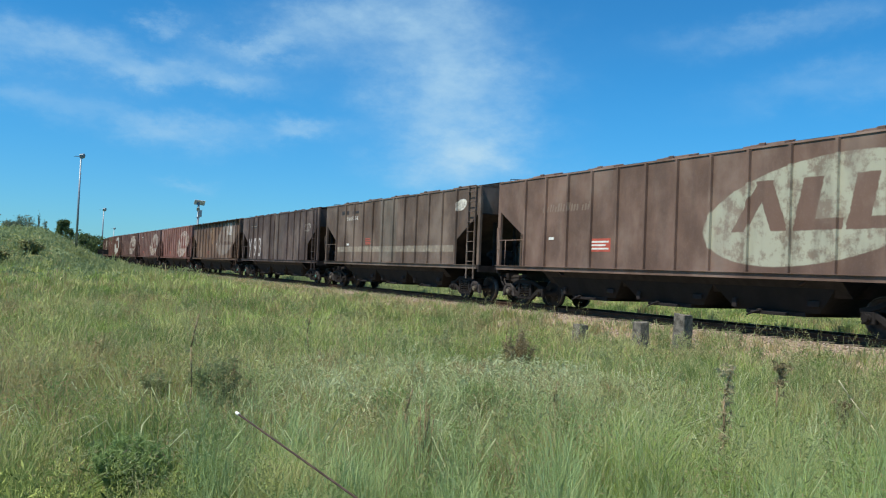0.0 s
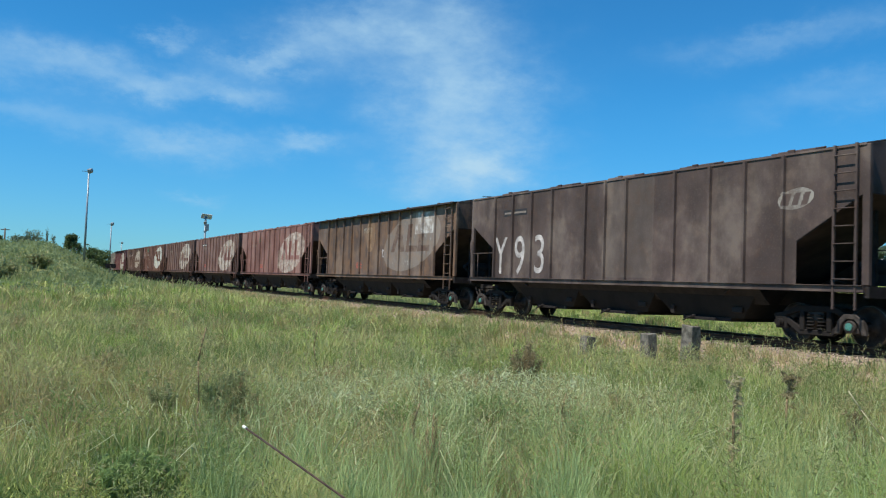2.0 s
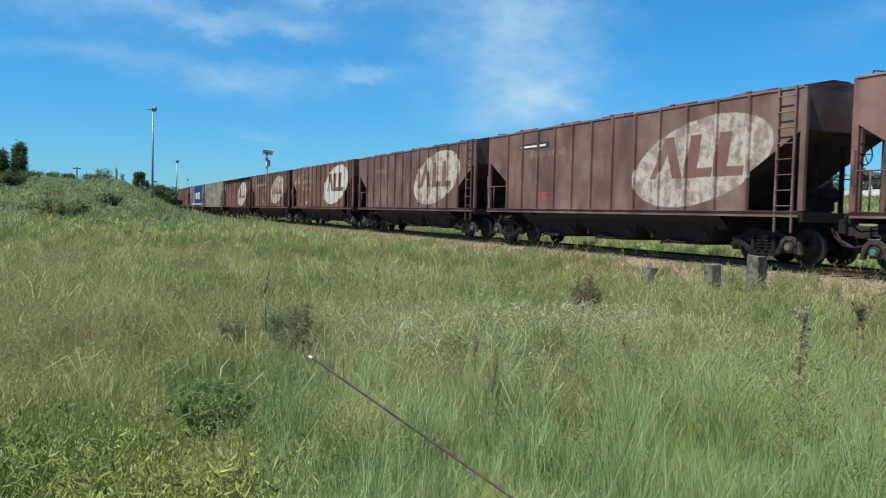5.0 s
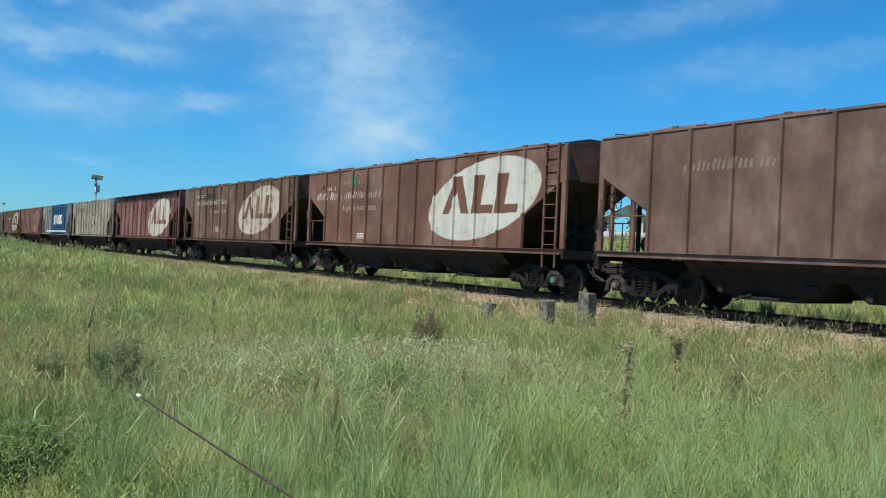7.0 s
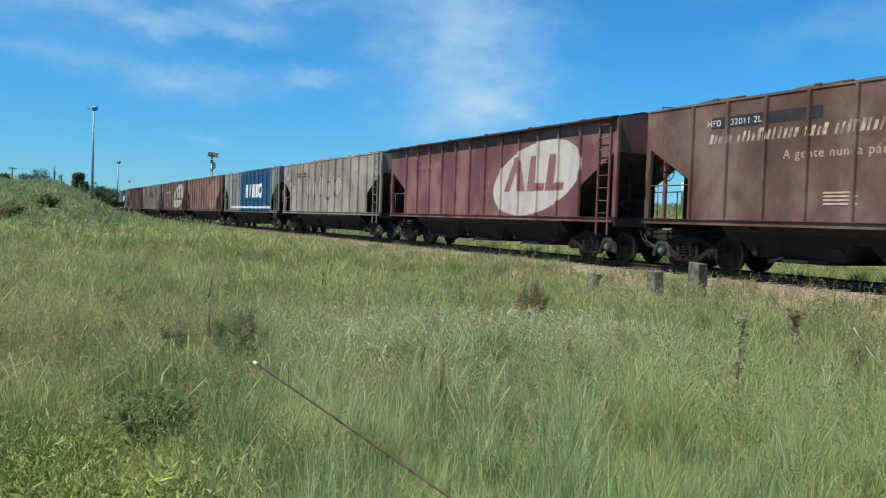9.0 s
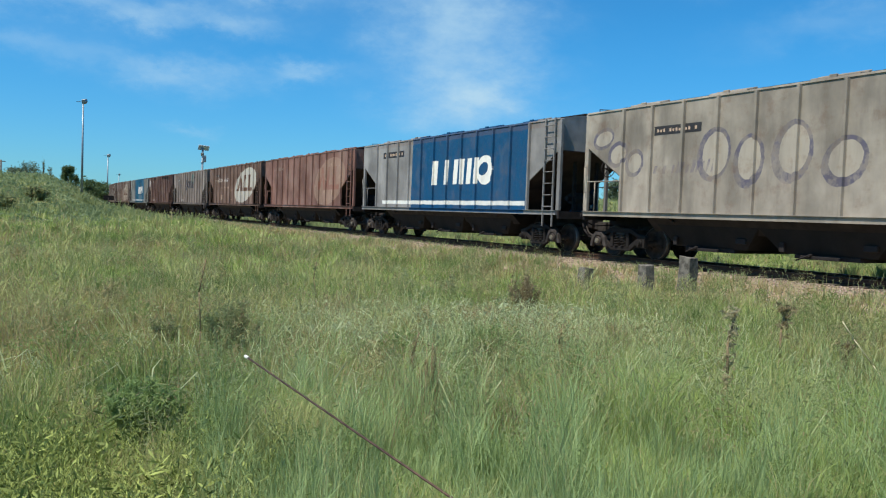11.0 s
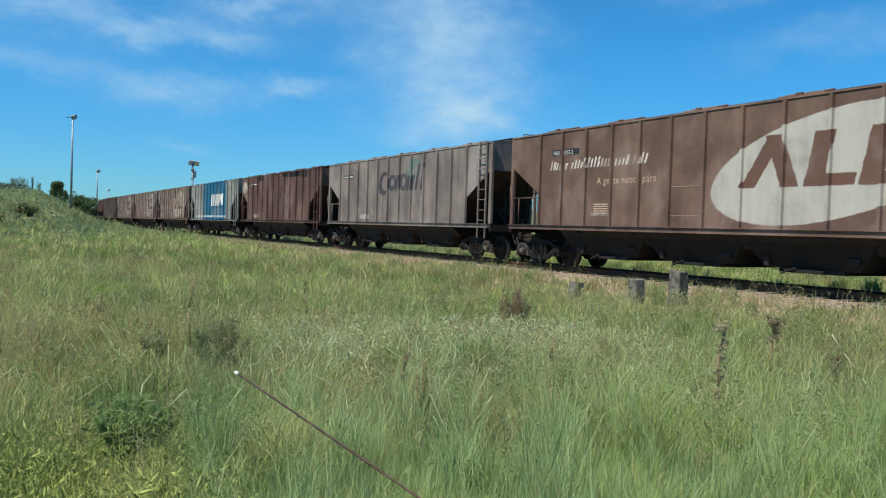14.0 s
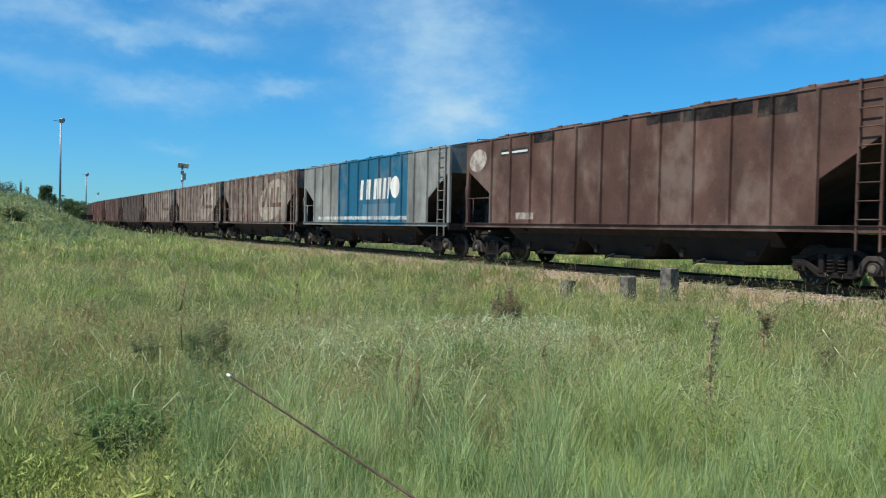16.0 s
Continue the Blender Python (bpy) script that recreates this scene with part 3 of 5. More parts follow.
    m["coupler"] = Form().box((0, 0.30, 0.80), (0.2, 0.62, 0.2)).box((0, 0.56, 0.80), (0.34, 0.2, 0.28)).pipe([(0.25, 0, 0.85), (0.28, 0.2, 0.6), (0.2, 0.5, 0.45), (0.1, 0.64, 0.5)], 0.03).mesh("coupler", STEEL_GREASE, 0.015)
    m["lever"] = Form().pipe([(-1.2, 0.05, 1.12), (-1.22, 0.10, 0.95), (-0.9, 0.12, 0.82), (-0.1, 0.18, 0.86)], 0.018).pipe([(-1.25, 0.04, 1.1), (-1.38, 0.1, 1.16), (-1.40, 0.12, 0.98)], 0.016).mesh("uncoupling_lever", RUST_SHADE)
    # bogie
    c = (AXLES[0] + AXLES[1]) / 2
    wb = AXLES[0] - AXLES[1]
    m["bolster"] = Form().box((0, 0, 0.62), (2.16, 0.36, 0.28)).box((0, 0, 0.80), (0.5, 0.5, 0.14)).mesh("bogie", STEEL_GREASE, 0.02)
    h = wb / 2
    # cast frame: arched top chord, sloping legs and a lower chord with open windows between them
    f = Form()
    f.prism([(-h - 0.17, 0.50), (-h - 0.19, 0.60), (-h + 0.12, 0.66), (-0.42, 0.80), (0.42, 0.80), (h - 0.12, 0.66), (h + 0.19, 0.60), (h + 0.17, 0.50), (h - 0.10, 0.55), (0.40, 0.67), (-0.40, 0.67), (-h + 0.10, 0.55)], -0.06, 0.06, 0)
    for sgn in (-1, 1):
        f.prism([(sgn * (h + 0.0), 0.50), (sgn * (h - 0.13), 0.56), (sgn * 0.32, 0.31), (sgn * 0.36, 0.19)], -0.055, 0.055, 0)
        f.box((-0.01, sgn * 0.31, 0.48), (0.13, 0.11, 0.40))
        for z0 in (0.31, 0.38, 0.45, 0.52, 0.59):
            f.tube((-0.03, sgn * 0.12, z0), (-0.03, sgn * 0.12, z0 + 0.035), 0.085, 8)
    f.box((0, 0, 0.25), (0.12, 0.74, 0.11))
    # frame darkened in colour for the body's shadow
    m["side_frame"] = f.mesh("side_frame", SHADE_STEEL, 0.012)
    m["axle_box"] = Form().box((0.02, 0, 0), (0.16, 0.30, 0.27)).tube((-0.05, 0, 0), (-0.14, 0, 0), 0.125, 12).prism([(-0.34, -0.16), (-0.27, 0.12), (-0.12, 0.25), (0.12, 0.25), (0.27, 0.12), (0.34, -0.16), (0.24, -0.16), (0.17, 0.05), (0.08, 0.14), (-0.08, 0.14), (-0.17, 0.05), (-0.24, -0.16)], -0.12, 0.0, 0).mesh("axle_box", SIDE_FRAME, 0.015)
    # inner boxes take the shade colour, outer ones keep the rust brown
    m["inner_box"] = Form().box((0.02, 0, 0), (0.14, 0.28, 0.25)).tube((-0.05, 0, 0), (-0.1, 0, 0), 0.09, 10).mesh("axle_box", SHADE_STEEL, 0.015)
    m["axle_cap"] = Form().tube((-0.13, 0, 0), (-0.165, 0, 0), 0.075, 10).tube((-0.165, 0.03, 0.03), (-0.175, 0.03, 0.03), 0.012, 6).tube((-0.165, -0.04, 0.0), (-0.175, -0.04, 0.0), 0.012, 6).tube((-0.165, 0.02, -0.04), (-0.175, 0.02, -0.04), 0.012, 6).mesh("bearing_cap", BOX_PALE)
    m["axle"] = Form().tube((-1.04, 0, 0), (1.04, 0, 0), 0.075, 10).mesh("wheelset", STEEL_GREASE)
    R = WHEEL_R
    prof = [(0.10, -0.10), (0.13, -0.085), (0.15, -0.03), (R - 0.09, -0.015), (R - 0.06, -0.06), (R, -0.06), (R + 0.004, 0.04), (R + 0.03, 0.045), (R + 0.03, 0.07), (R - 0.06, 0.07), (R - 0.09, 0.02), (0.15, 0.02), (0.13, 0.08), (0.10, 0.09)]
    f = Form().lathe(prof, 28)
    for k in range(3):
        w = 2 * math.pi * k / 3
        f.tube((-0.05, 0.24 * math.cos(w), 0.24 * math.sin(w)), (-0.018, 0.24 * math.cos(w), 0.24 * math.sin(w)), 0.035, 8)
    m["wheel"] = f.mesh("wheel", STEEL_GREASE)
    m["tread"] = Form().lathe([(R - 0.012, -0.062), (R + 0.002, -0.062), (R + 0.006, 0.038)], 28).mesh("tread", TREAD)
    # fittings on the rear platform
    m["cylinder"] = Form().tube((-0.45, 0, 1.62), (0.35, 0, 1.62), 0.17, 14).tube((-0.6, 0, 1.62), (-0.45, 0, 1.62), 0.08, 10).box((0, 0, 1.4), (0.5, 0.2, 0.3)).mesh("brake_cylinder", RUST_SHADE, 0.0)
    m["tank"] = Form().tube((-0.7, 0, 1.42), (0.6, 0, 1.42), 0.2, 14).box((-0.3, 0, 1.26), (0.12, 0.3, 0.2)).box((0.3, 0, 1.26), (0.12, 0.3, 0.2)).mesh("air_tank", RUST_SHADE)
    f = Form().tube((0, 0, 0), (0, 0.10, 0), 0.03, 8)
    for k in range(3):
        w = math.pi * k / 3
        f.tube((-0.25 * math.cos(w), 0.1, -0.25 * math.sin(w)), (0.25 * math.cos(w), 0.1, 0.25 * math.sin(w)), 0.012, 5)
    ring = Form().lathe([(0.25 + 0.016 * math.cos(a), 0.016 * math.sin(a)) for a in [k * math.pi / 3 for k in range(7)]], 20)
    n = len(f.v)
    f.f += [tuple(n + q for q in face) for face in ring.f]
    f.v += [(p[1], 0.1 + p[0], p[2]) for p in ring.v]
    m["brake_wheel"] = f.mesh("brake_wheel", RUST_SHADE)
    m["hose"] = Form().pipe([(0.4, 0, 0.95), (0.42, 0.15, 0.7), (0.4, 0.35, 0.5), (0.36, 0.6, 0.45)], 0.028).mesh("air_hose", RUST_SHADE)
    return m


MESH = wagon_meshes()
MIRROR_X = Matrix.Diagonal((-1, 1, 1, 1))
MIRROR_Y = Matrix.Diagonal((1, -1, 1, 1))
TURN = pose(0, 0, 0, 0, 0, 180)


def letters(text, size, u, v, wagon, mat, name="lettering", label="", narrow=1.0):
    """Painted letters on the side that the camera sees, starting at u, with their foot at v."""
    c = bpy.data.curves.new("letters", "FONT")
    c.body, c.size = text, size
    c.space_character = 1.15
    ob = bpy.data.objects.new("letters", c)
    scene.collection.objects.link(ob)
    me = bpy.data.meshes.new_from_object(ob.evaluated_get(bpy.context.evaluated_depsgraph_get()))
    bpy.data.objects.remove(ob)
    me.materials.clear()
    me.materials.append(mat)
    m = Matrix(((0, 0, -1, -SIDE - 0.004), (-narrow, 0, 0, HALF - u), (0, 1, 0, v), (0, 0, 0, 1)))
    return part(name, me, wagon, m, label)


def plate(u0, u1, v0, v1, wagon, mat, name, label="", proud=0.003):
    me = Form().box((0, 0, 0), (0.003, u1 - u0, v1 - v0)).mesh(name, mat)
    return part(name, me, wagon, pose(-SIDE - proud, HALF - (u0 + u1) / 2, (v0 + v1) / 2), label)


def make_wagon(spec):
    w = tagged(new("hopper_wagon"), spec["label"], "hopper wagon", "wagons of the moving train")
    p = paint("wagon_paint", spec["base"], w, spec.get("marks", ()), spec.get("rust", 0.35), spec.get("streak", 0.4), spec.get("second"), spec.get("dusty", 1.0))
    for sgn, mm in ((-1, Matrix()), (1, TURN)):
        part("side_panel", MESH["side_panel"], w, mm @ pose(-SIDE, 0, 0), mat=p)
        for k in spec.get("ribs", range(12)):
            part("rib", MESH["rib"], w, mm @ pose(-SIDE, -sgn * (HALF - CUT - k * (LONG - 2 * CUT) / 11), 0), mat=p)
        part("side_sill", MESH["sill"], w, mm @ pose(-SIDE, 0, 0), mat=p)
        part("roof_rim" if spec.get("rim") else "roof_edge", MESH["rim" if spec.get("rim") else "eave"], w, mm @ pose(-SIDE, 0, 0), mat=None if spec.get("rim") else p)
        part("lower_skirt", MESH["skirt"], w, mm @ pose(-SIDE + 0.08, 0, 0))
        # ladder at the leading end of this side
        lad = part("ladder", MESH["stile"], w, mm @ pose(-SIDE, -HALF + 0.16, 0), mat=p)
        part("stile", MESH["stile"], lad, pose(0, 0.47, 0), mat=p)
        for k in range(8):
            part("rung", MESH["rung"], lad, pose(0, 0, SILL + 0.12 + k * 0.345), mat=p)
        part("handrail", MESH["handrail"], w, mm @ pose(-SIDE + 0.02, HALF - 0.03, 0), mat=p)
        part("grab_iron", MESH["grab"], w, mm @ pose(-SIDE, HALF - 0.05, 0), mat=p)
    for end, mm in ((1, Matrix()), (-1, TURN)):
        part("end_wall", MESH["end_wall"], w, mm @ pose(0, HALF, 0), mat=p)
        part("slope_sheet", MESH["slope_sheet"], w, mm @ pose(0, HALF, 0))
        part("end_platform", MESH["platform"], w, mm @ pose(0, HALF, 0))
        for x in (-SIDE + 0.045, SIDE - 0.045):
            part("corner_post", MESH["corner_post"], w, mm @ pose(x, HALF + 0.0, 0), mat=p)
        part("end_post", MESH["end_post"], w, mm @ pose(0.45 * end, HALF, 0), mat=p)
        # braces left dark to match the shaded end opening
        for x in (-0.42, 0.42):
            part("brace_post", MESH["brace"], w, mm @ pose(x, HALF - 0.42, 0))
        part("roof_grab", MESH["hoop"], w, mm @ pose(0, HALF - 0.12, 0))
        part("coupler", MESH["coupler"], w, mm @ pose(0, HALF + 0.0, 0))
        part("uncoupling_lever", MESH["lever"], w, mm @ pose(0, HALF + 0.0, 0))
        part("air_hose", MESH["hose"], w, mm @ pose(0, HALF + 0.0, 0))
        c = (AXLES[0] + AXLES[1]) / 2
        bog = part("bogie", MESH["bolster"], w, mm @ pose(0, c, 0))
        for side in (Matrix(), TURN):
            part("side_frame", MESH["side_frame"], bog, side @ pose(-1.04, 0, 0))
        for y in AXLES:
            for side in (Matrix(), TURN):
                b = part("axle_box", MESH["axle_box" if y == AXLES[0] else "inner_box"], w, mm @ pose(0, y, WHEEL_R) @ side @ pose(-1.06, 0, 0.0))
                # inner caps are painted shade-dark as well
                part("bearing_cap", MESH["axle_cap"], b, mat=(TEAL_CAP if spec.get("teal") else None) if y == AXLES[0] else SHADE_STEEL)
            ax = part("wheelset", MESH["axle"], w, mm @ pose(0, y, WHEEL_R))
            if end == -1:
                ax.matrix_basis = pose(0, -y, WHEEL_R)
            WHEELSETS.append(ax)
            for side in (Matrix(), TURN):
                wh = part("wheel", MESH["wheel"], ax, side @ pose(-0.52, 0, 0))
            part("tread", MESH["tread"], ax, pose(-0.52, 0, 0), label="rubbed steel tread")
    part("brake_cylinder", MESH["cylinder"], w, pose(0, -HALF + 0.55, 0))
    part("air_tank", MESH["tank"], w, pose(0.1, HALF - 0.85, 0))
    part("brake_wheel", MESH["brake_wheel"], w, pose(0.35, -HALF - 0.10, 2.55, 0, 0, 180))
    part("roof", MESH["roof"], w, mat=p)
    part("running_board", MESH["running_board"], w)
    for k in range(5):
        part("hatch", MESH["hatch"], w, pose(-0.72, -HALF + 1.9 + k * (LONG - 3.8) / 4, EAVE + 0.085, 0, -8, 0), mat=p)
        part("hatch", MESH["hatch"], w, pose(0.72, -HALF + 1.9 + k * (LONG - 3.8) / 4, EAVE + 0.085, 0, 8, 180), mat=p)
    part("centre_sill", MESH["centre_sill"], w)
    for y in (-3.1, 0.0, 3.1):
        ch = part("hopper_chute", MESH["chute"], w, pose(0, y, 0))
        part("discharge_gate", MESH["gate"], ch)
    for kind, *rest in spec.get("signs", ()):
        if kind == "text":
            text, size, u, v, colour, *narrow = rest
            letters(text, size, u, v, w, colour, "stencilled_number" if text[0] in "H6" else "lettering", "", *narrow)
        elif kind == "plate":
            u0, u1, v0, v1, colour = rest
            plate(u0, u1, v0, v1, w, colour, "painted_panel", proud=0.002)
        elif kind == "dashes":             # worn writing as upright strokes
            u0, u1, v0, v1, n, colour = rest
            for k in range(n):
                d = (u1 - u0) / n
                if k not in (3, n - 2):
                    plate(u0 + k * d, u0 + (k + 0.55) * d, v0 + 0.03, v1 - 0.03 - 0.02 * (k % 2), w, colour, "stencil_bar", proud=0.0045)
        else:                              # rows of unreadable small writing
            u0, u1, v0, v1, rows, colour = rest
            for k in range(rows):
                h = (v1 - v0) / rows
                plate(u0, u1 - (0.12 * (k % 2)), v0 + k * h + 0.2 * h, v0 + k * h + 0.7 * h, w, colour, "stencil_bar", proud=0.0045)
    return w


def emblem(white, dark, worn, u=11.0, v=2.55, ru=2.55, rv=1.1, tilt=0.16):
    """A pale tilted oval with a dark wedge of two legs and two hooked bars on a level line."""
    e = [("oval", (u, v, ru, rv, tilt), white, worn)]
    k, q = ru / 2.78, rv / 1.12
    lo, hi, foot = v - 0.40 * q, v + 0.72 * q, v - 0.16 * q
    for a, b, top, lean in ((-2.0, -1.62, hi, 0.62), (-0.98, -0.56, hi, -0.36), (-0.45, 0.0, hi, 0.2), (-0.45, 0.62, foot, 0.2), (0.7, 1.15, hi, 0.2), (0.7, 1.78, foot, 0.2)):
        e.append(("bar", (u + a * k, u + b * k, lo, top, lean * k / q), dark, worn * 0.5))
    return e


def words(u, v, n, size, colour, worn, lean=0.2, seed=1):
    """A row of worn painted writing that no longer reads."""
    return [("strokes", (u, u + n * size * 1.35, v, v + size, lean), colour, worn)]


OFF_PAINT = plain("worn_cream_paint", lin(186, 160, 138), 0.8)
SPRAY = plain("thin_sprayed_white", lin(176, 170, 166), 0.85, 0.0, 0.5, 3.0, 0.05)
BROWN, CREAM, OFF = lin(112, 84, 72), lin(190, 186, 165), lin(172, 165, 148)
WHITE_W = lin(214, 212, 200)
FADED_PAINT = plain("faded_grey_paint", lin(126, 116, 108), 0.8)
SPECS = [
    dict(label="brown hopper wagon with a large faded pale oval emblem", base=lin(122, 95, 81), rust=0.25, streak=0.25,
         marks=emblem(lin(168, 168, 148), lin(112, 90, 78), 0.3, 11.6, 2.5, 2.85, 1.08, 0.13) + words(2.4, 2.86, 7, 0.24, OFF, 0.7, 0.2, 3),
         signs=[("rows", 4.72, 5.45, 1.72, 2.0, 3, WHITE_PAINT), ("plate", 4.66, 5.52, 1.68, 2.04, RED_PAINT), ("rows", 2.75, 3.0, 2.0, 2.16, 1, WHITE_PAINT)]),
    dict(label="grey-brown hopper wagon with a broken white band", base=lin(108, 90, 78), rust=0.45, streak=0.35,
         marks=[("bar", (1.6, 13.0, 1.68, 1.92, 0), lin(190, 185, 165), 0.55), ("oval", (13.45, 3.35, 0.4, 0.2, 0.15), WHITE_W, 0.3), ("bar", (6.5, 8.2, 1.3, 3.9, 0), lin(120, 122, 112), 0.6)],
         signs=[("text", "HFD-638287-8", 0.24, 2.35, 3.16, WHITE_PAINT), ("plate", 2.0, 2.9, 3.44, 3.62, BLACK_PAINT), ("rows", 3.35, 4.1, 3.42, 3.62, 1, BLACK_PAINT),
                ("rows", 4.95, 5.65, 2.0, 2.3, 4, RED_PAINT), ("rows", 2.75, 3.05, 1.95, 2.12, 1, WHITE_PAINT)]),
    dict(label="dark brown hopper wagon with white sprayed scrawl", ribs=(0, 1, 2, 3, 4.5, 5.3, 6.1, 7.75, 8.8, 9.75, 10.7), teal=True, base=lin(88, 72, 68), rust=0.25, streak=0.4,
         marks=[("oval", (13.15, 3.0, 0.44, 0.22, 0.1), lin(150, 144, 135), 0.35)] + [("bar", (k, k + 0.15, 2.86, 3.12, 0.35), lin(84, 70, 66), 0.2) for k in (12.82, 13.05, 13.28)] + [("bar", (7.2, 9.0, 1.3, 3.9, 0), lin(112, 104, 96), 0.7)],
         signs=[("text", "Y", 1.75, 1.5, 1.36, SPRAY, 0.72), ("text", "9", 1.75, 2.66, 1.36, SPRAY, 0.76), ("text", "3", 1.7, 3.74, 1.4, SPRAY, 0.8), ("plate", 2.0, 3.35, 3.24, 3.44, BLACK_PAINT), ("rows", 2.05, 3.3, 3.28, 3.4, 1, FADED_PAINT)]),
    dict(label="rust-stained brown hopper wagon with a jutting roof rim", teal=True, base=lin(100, 80, 70), rust=0.4, streak=0.35, rim=True, second=lin(138, 106, 80),
         marks=words(6.1, 3.12, 3, 0.26, OFF, 0.4, 0.2, 8) + emblem(lin(178, 174, 166), lin(100, 80, 70), 0.62, 11.0, 2.6, 2.6, 1.12) + [("bar", (11.4, 13.0, 2.9, 3.75, 0.1), lin(196, 192, 186), 0.4), ("oval", (6.9, 3.0, 0.5, 0.75, 0), lin(168, 136, 104), 0.5)],
         signs=[("text", "t", 0.7, 8.2, 2.0, SPRAY), ("rows", 5.3, 6.0, 1.5, 1.8, 4, RED_PAINT), ("rows", 1.9, 2.9, 3.5, 3.64, 1, BLACK_PAINT), ("rows", 3.0, 3.9, 3.5, 3.64, 1, BLACK_PAINT)]),
    dict(label="reddish brown hopper wagon with a washed-out oval emblem", teal=True, base=lin(138, 92, 82), rust=0.2, streak=0.22,
         marks=emblem(lin(192, 180, 166), lin(138, 96, 88), 0.4, 11.15, 2.4, 2.5, 1.1) + words(2.0, 2.9, 6, 0.22, OFF, 0.65, 0.2, 2)
         + [("oval", (4.55, 3.3, 0.22, 0.24, 0), lin(40, 92, 70), 0.4)],
         signs=[("rows", 4.8, 5.5, 1.5, 1.75, 3, RED_PAINT)]),
    dict(label="dull red hopper wagon with a pale oval emblem", base=lin(124, 88, 79), rust=0.22, streak=0.25,
         marks=emblem(lin(186, 176, 163), lin(122, 88, 80), 0.33, 11.4, 2.45, 2.5, 1.08) + words(3.0, 3.0, 7, 0.24, OFF, 0.6, 0.2, 5),
         signs=[("plate", 2.3, 4.3, 3.3, 3.5, BLACK_PAINT), ("rows", 2.4, 4.1, 3.33, 3.47, 1, WHITE_PAINT), ("rows", 3.6, 4.3, 1.55, 1.8, 3, RED_PAINT)]),
    dict(label="dull red-brown hopper wagon with a pale oval emblem", base=lin(118, 86, 76), rust=0.25, streak=0.3,
         marks=emblem(lin(186, 176, 162), lin(116, 86, 76), 0.33, 10.8) + words(2.4, 3.0, 7, 0.24, OFF, 0.6, 0.2, 6)),
    dict(label="rust-brown hopper wagon with a bright flaking oval emblem", teal=True, base=lin(124, 83, 66), rust=0.35, streak=0.2,
         marks=emblem(lin(196, 195, 184), lin(110, 77, 62), 0.22, 11.25, 2.6, 2.6, 1.12, 0.165) + words(0.6, 2.86, 14, 0.27, lin(196, 188, 176), 0.4, 0.3, 7)
         + [("oval", (3.75, 3.52, 0.34, 0.22, 0), lin(28, 108, 70), 0.35)],
         signs=[("text", "A gente nunca pára", 0.3, 2.85, 2.42, OFF_PAINT, 0.9), ("rows", 4.05, 4.65, 1.38, 1.6, 4, WHITE_PAINT), ("plate", 1.15, 1.5, 3.28, 3.42, BLACK_PAINT), ("dashes", 1.55, 2.6, 3.18, 3.38, 7, OFF_PAINT), ("dashes", 2.9, 4.2, 3.36, 3.56, 7, FADED_PAINT)]),
    dict(label="rust-brown hopper wagon with oval emblem and slogan", teal=True, base=lin(111, 80, 63), rust=0.25, streak=0.2,
         marks=emblem(lin(184, 172, 154), lin(108, 78, 60), 0.28, 10.7, 2.57, 2.45, 1.04) + words(2.0, 2.98, 13, 0.26, lin(198, 180, 160), 0.4, 0.25, 4),
         signs=[("text", "HFD  632011 2L", 0.2, 1.95, 3.38, WHITE_PAINT), ("plate", 2.1, 5.0, 3.32, 3.58, BLACK_PAINT), ("text", "A gente nunca pára", 0.27, 4.1, 2.54, OFF_PAINT),
                ("rows", 5.1, 5.85, 1.55, 1.85, 4, OFF_PAINT)]),
    dict(label="purplish red hopper wagon with a jutting dark roof rim", base=lin(128, 80, 76), rust=0.18, streak=0.22, rim=True,
         marks=emblem(lin(192, 184, 170), lin(136, 92, 86), 0.25, 10.85, 2.4, 2.4, 1.1) + words(2.6, 3.0, 7, 0.22, OFF, 0.65, 0.2, 12)),
    dict(label="cream-grey hopper wagon covered in dark scribbles", base=lin(160, 149, 134), rust=0.45, streak=0.3,
         marks=[("oval", (a, b, p, q, 0.15), lin(96, 92, 104), 0.4) for a, b, p, q in ((0.7, 3.2, 0.42, 0.3), (1.3, 2.75, 0.4, 0.34), (1.95, 2.5, 0.34, 0.36), (4.6, 2.6, 0.5, 0.62), (5.6, 2.4, 0.42, 0.6), (6.7, 2.55, 0.5, 0.66), (7.9, 2.3, 0.5, 0.5), (9.3, 2.5, 0.55, 0.6))]
         + [("oval", (a, b, p, q, 0.15), lin(166, 157, 142), 0.15) for a, b, p, q in ((0.72, 3.2, 0.33, 0.2), (1.32, 2.75, 0.3, 0.23), (1.97, 2.5, 0.24, 0.25), (4.65, 2.6, 0.38, 0.5), (5.62, 2.45, 0.3, 0.46), (6.75, 2.6, 0.36, 0.5), (7.92, 2.35, 0.36, 0.36), (9.35, 2.55, 0.4, 0.44))] + words(2.6, 2.2, 5, 0.3, lin(100, 92, 110), 0.5, 0.3, 31),
         signs=[("dashes", 2.75, 4.1, 3.2, 3.34, 13, OFF_PAINT), ("plate", 2.65, 4.2, 3.16, 3.38, BLACK_PAINT)]),
    dict(label="grey hopper wagon with a large blue block and white bars", base=lin(142, 140, 139), rust=0.12, streak=0.16, dusty=0.35,
         marks=[("bar", (4.9, 13.05, SILL - 0.1, EAVE + 0.2, 0.02), lin(5, 74, 112), 0.0), ("bar", (2.1, 13.0, 1.36, 1.50, 0), lin(222, 222, 214), 0.08), ("bar", (1.0, 14.0, 3.74, 4.0, 0), lin(120, 92, 78), 0.75)]
         + [("bar", (a, a + 0.3, 2.1, 3.0, 0.08), lin(232, 230, 220), 0.1) for a in (6.78, 7.62, 8.32, 8.78, 9.28, 9.76)]
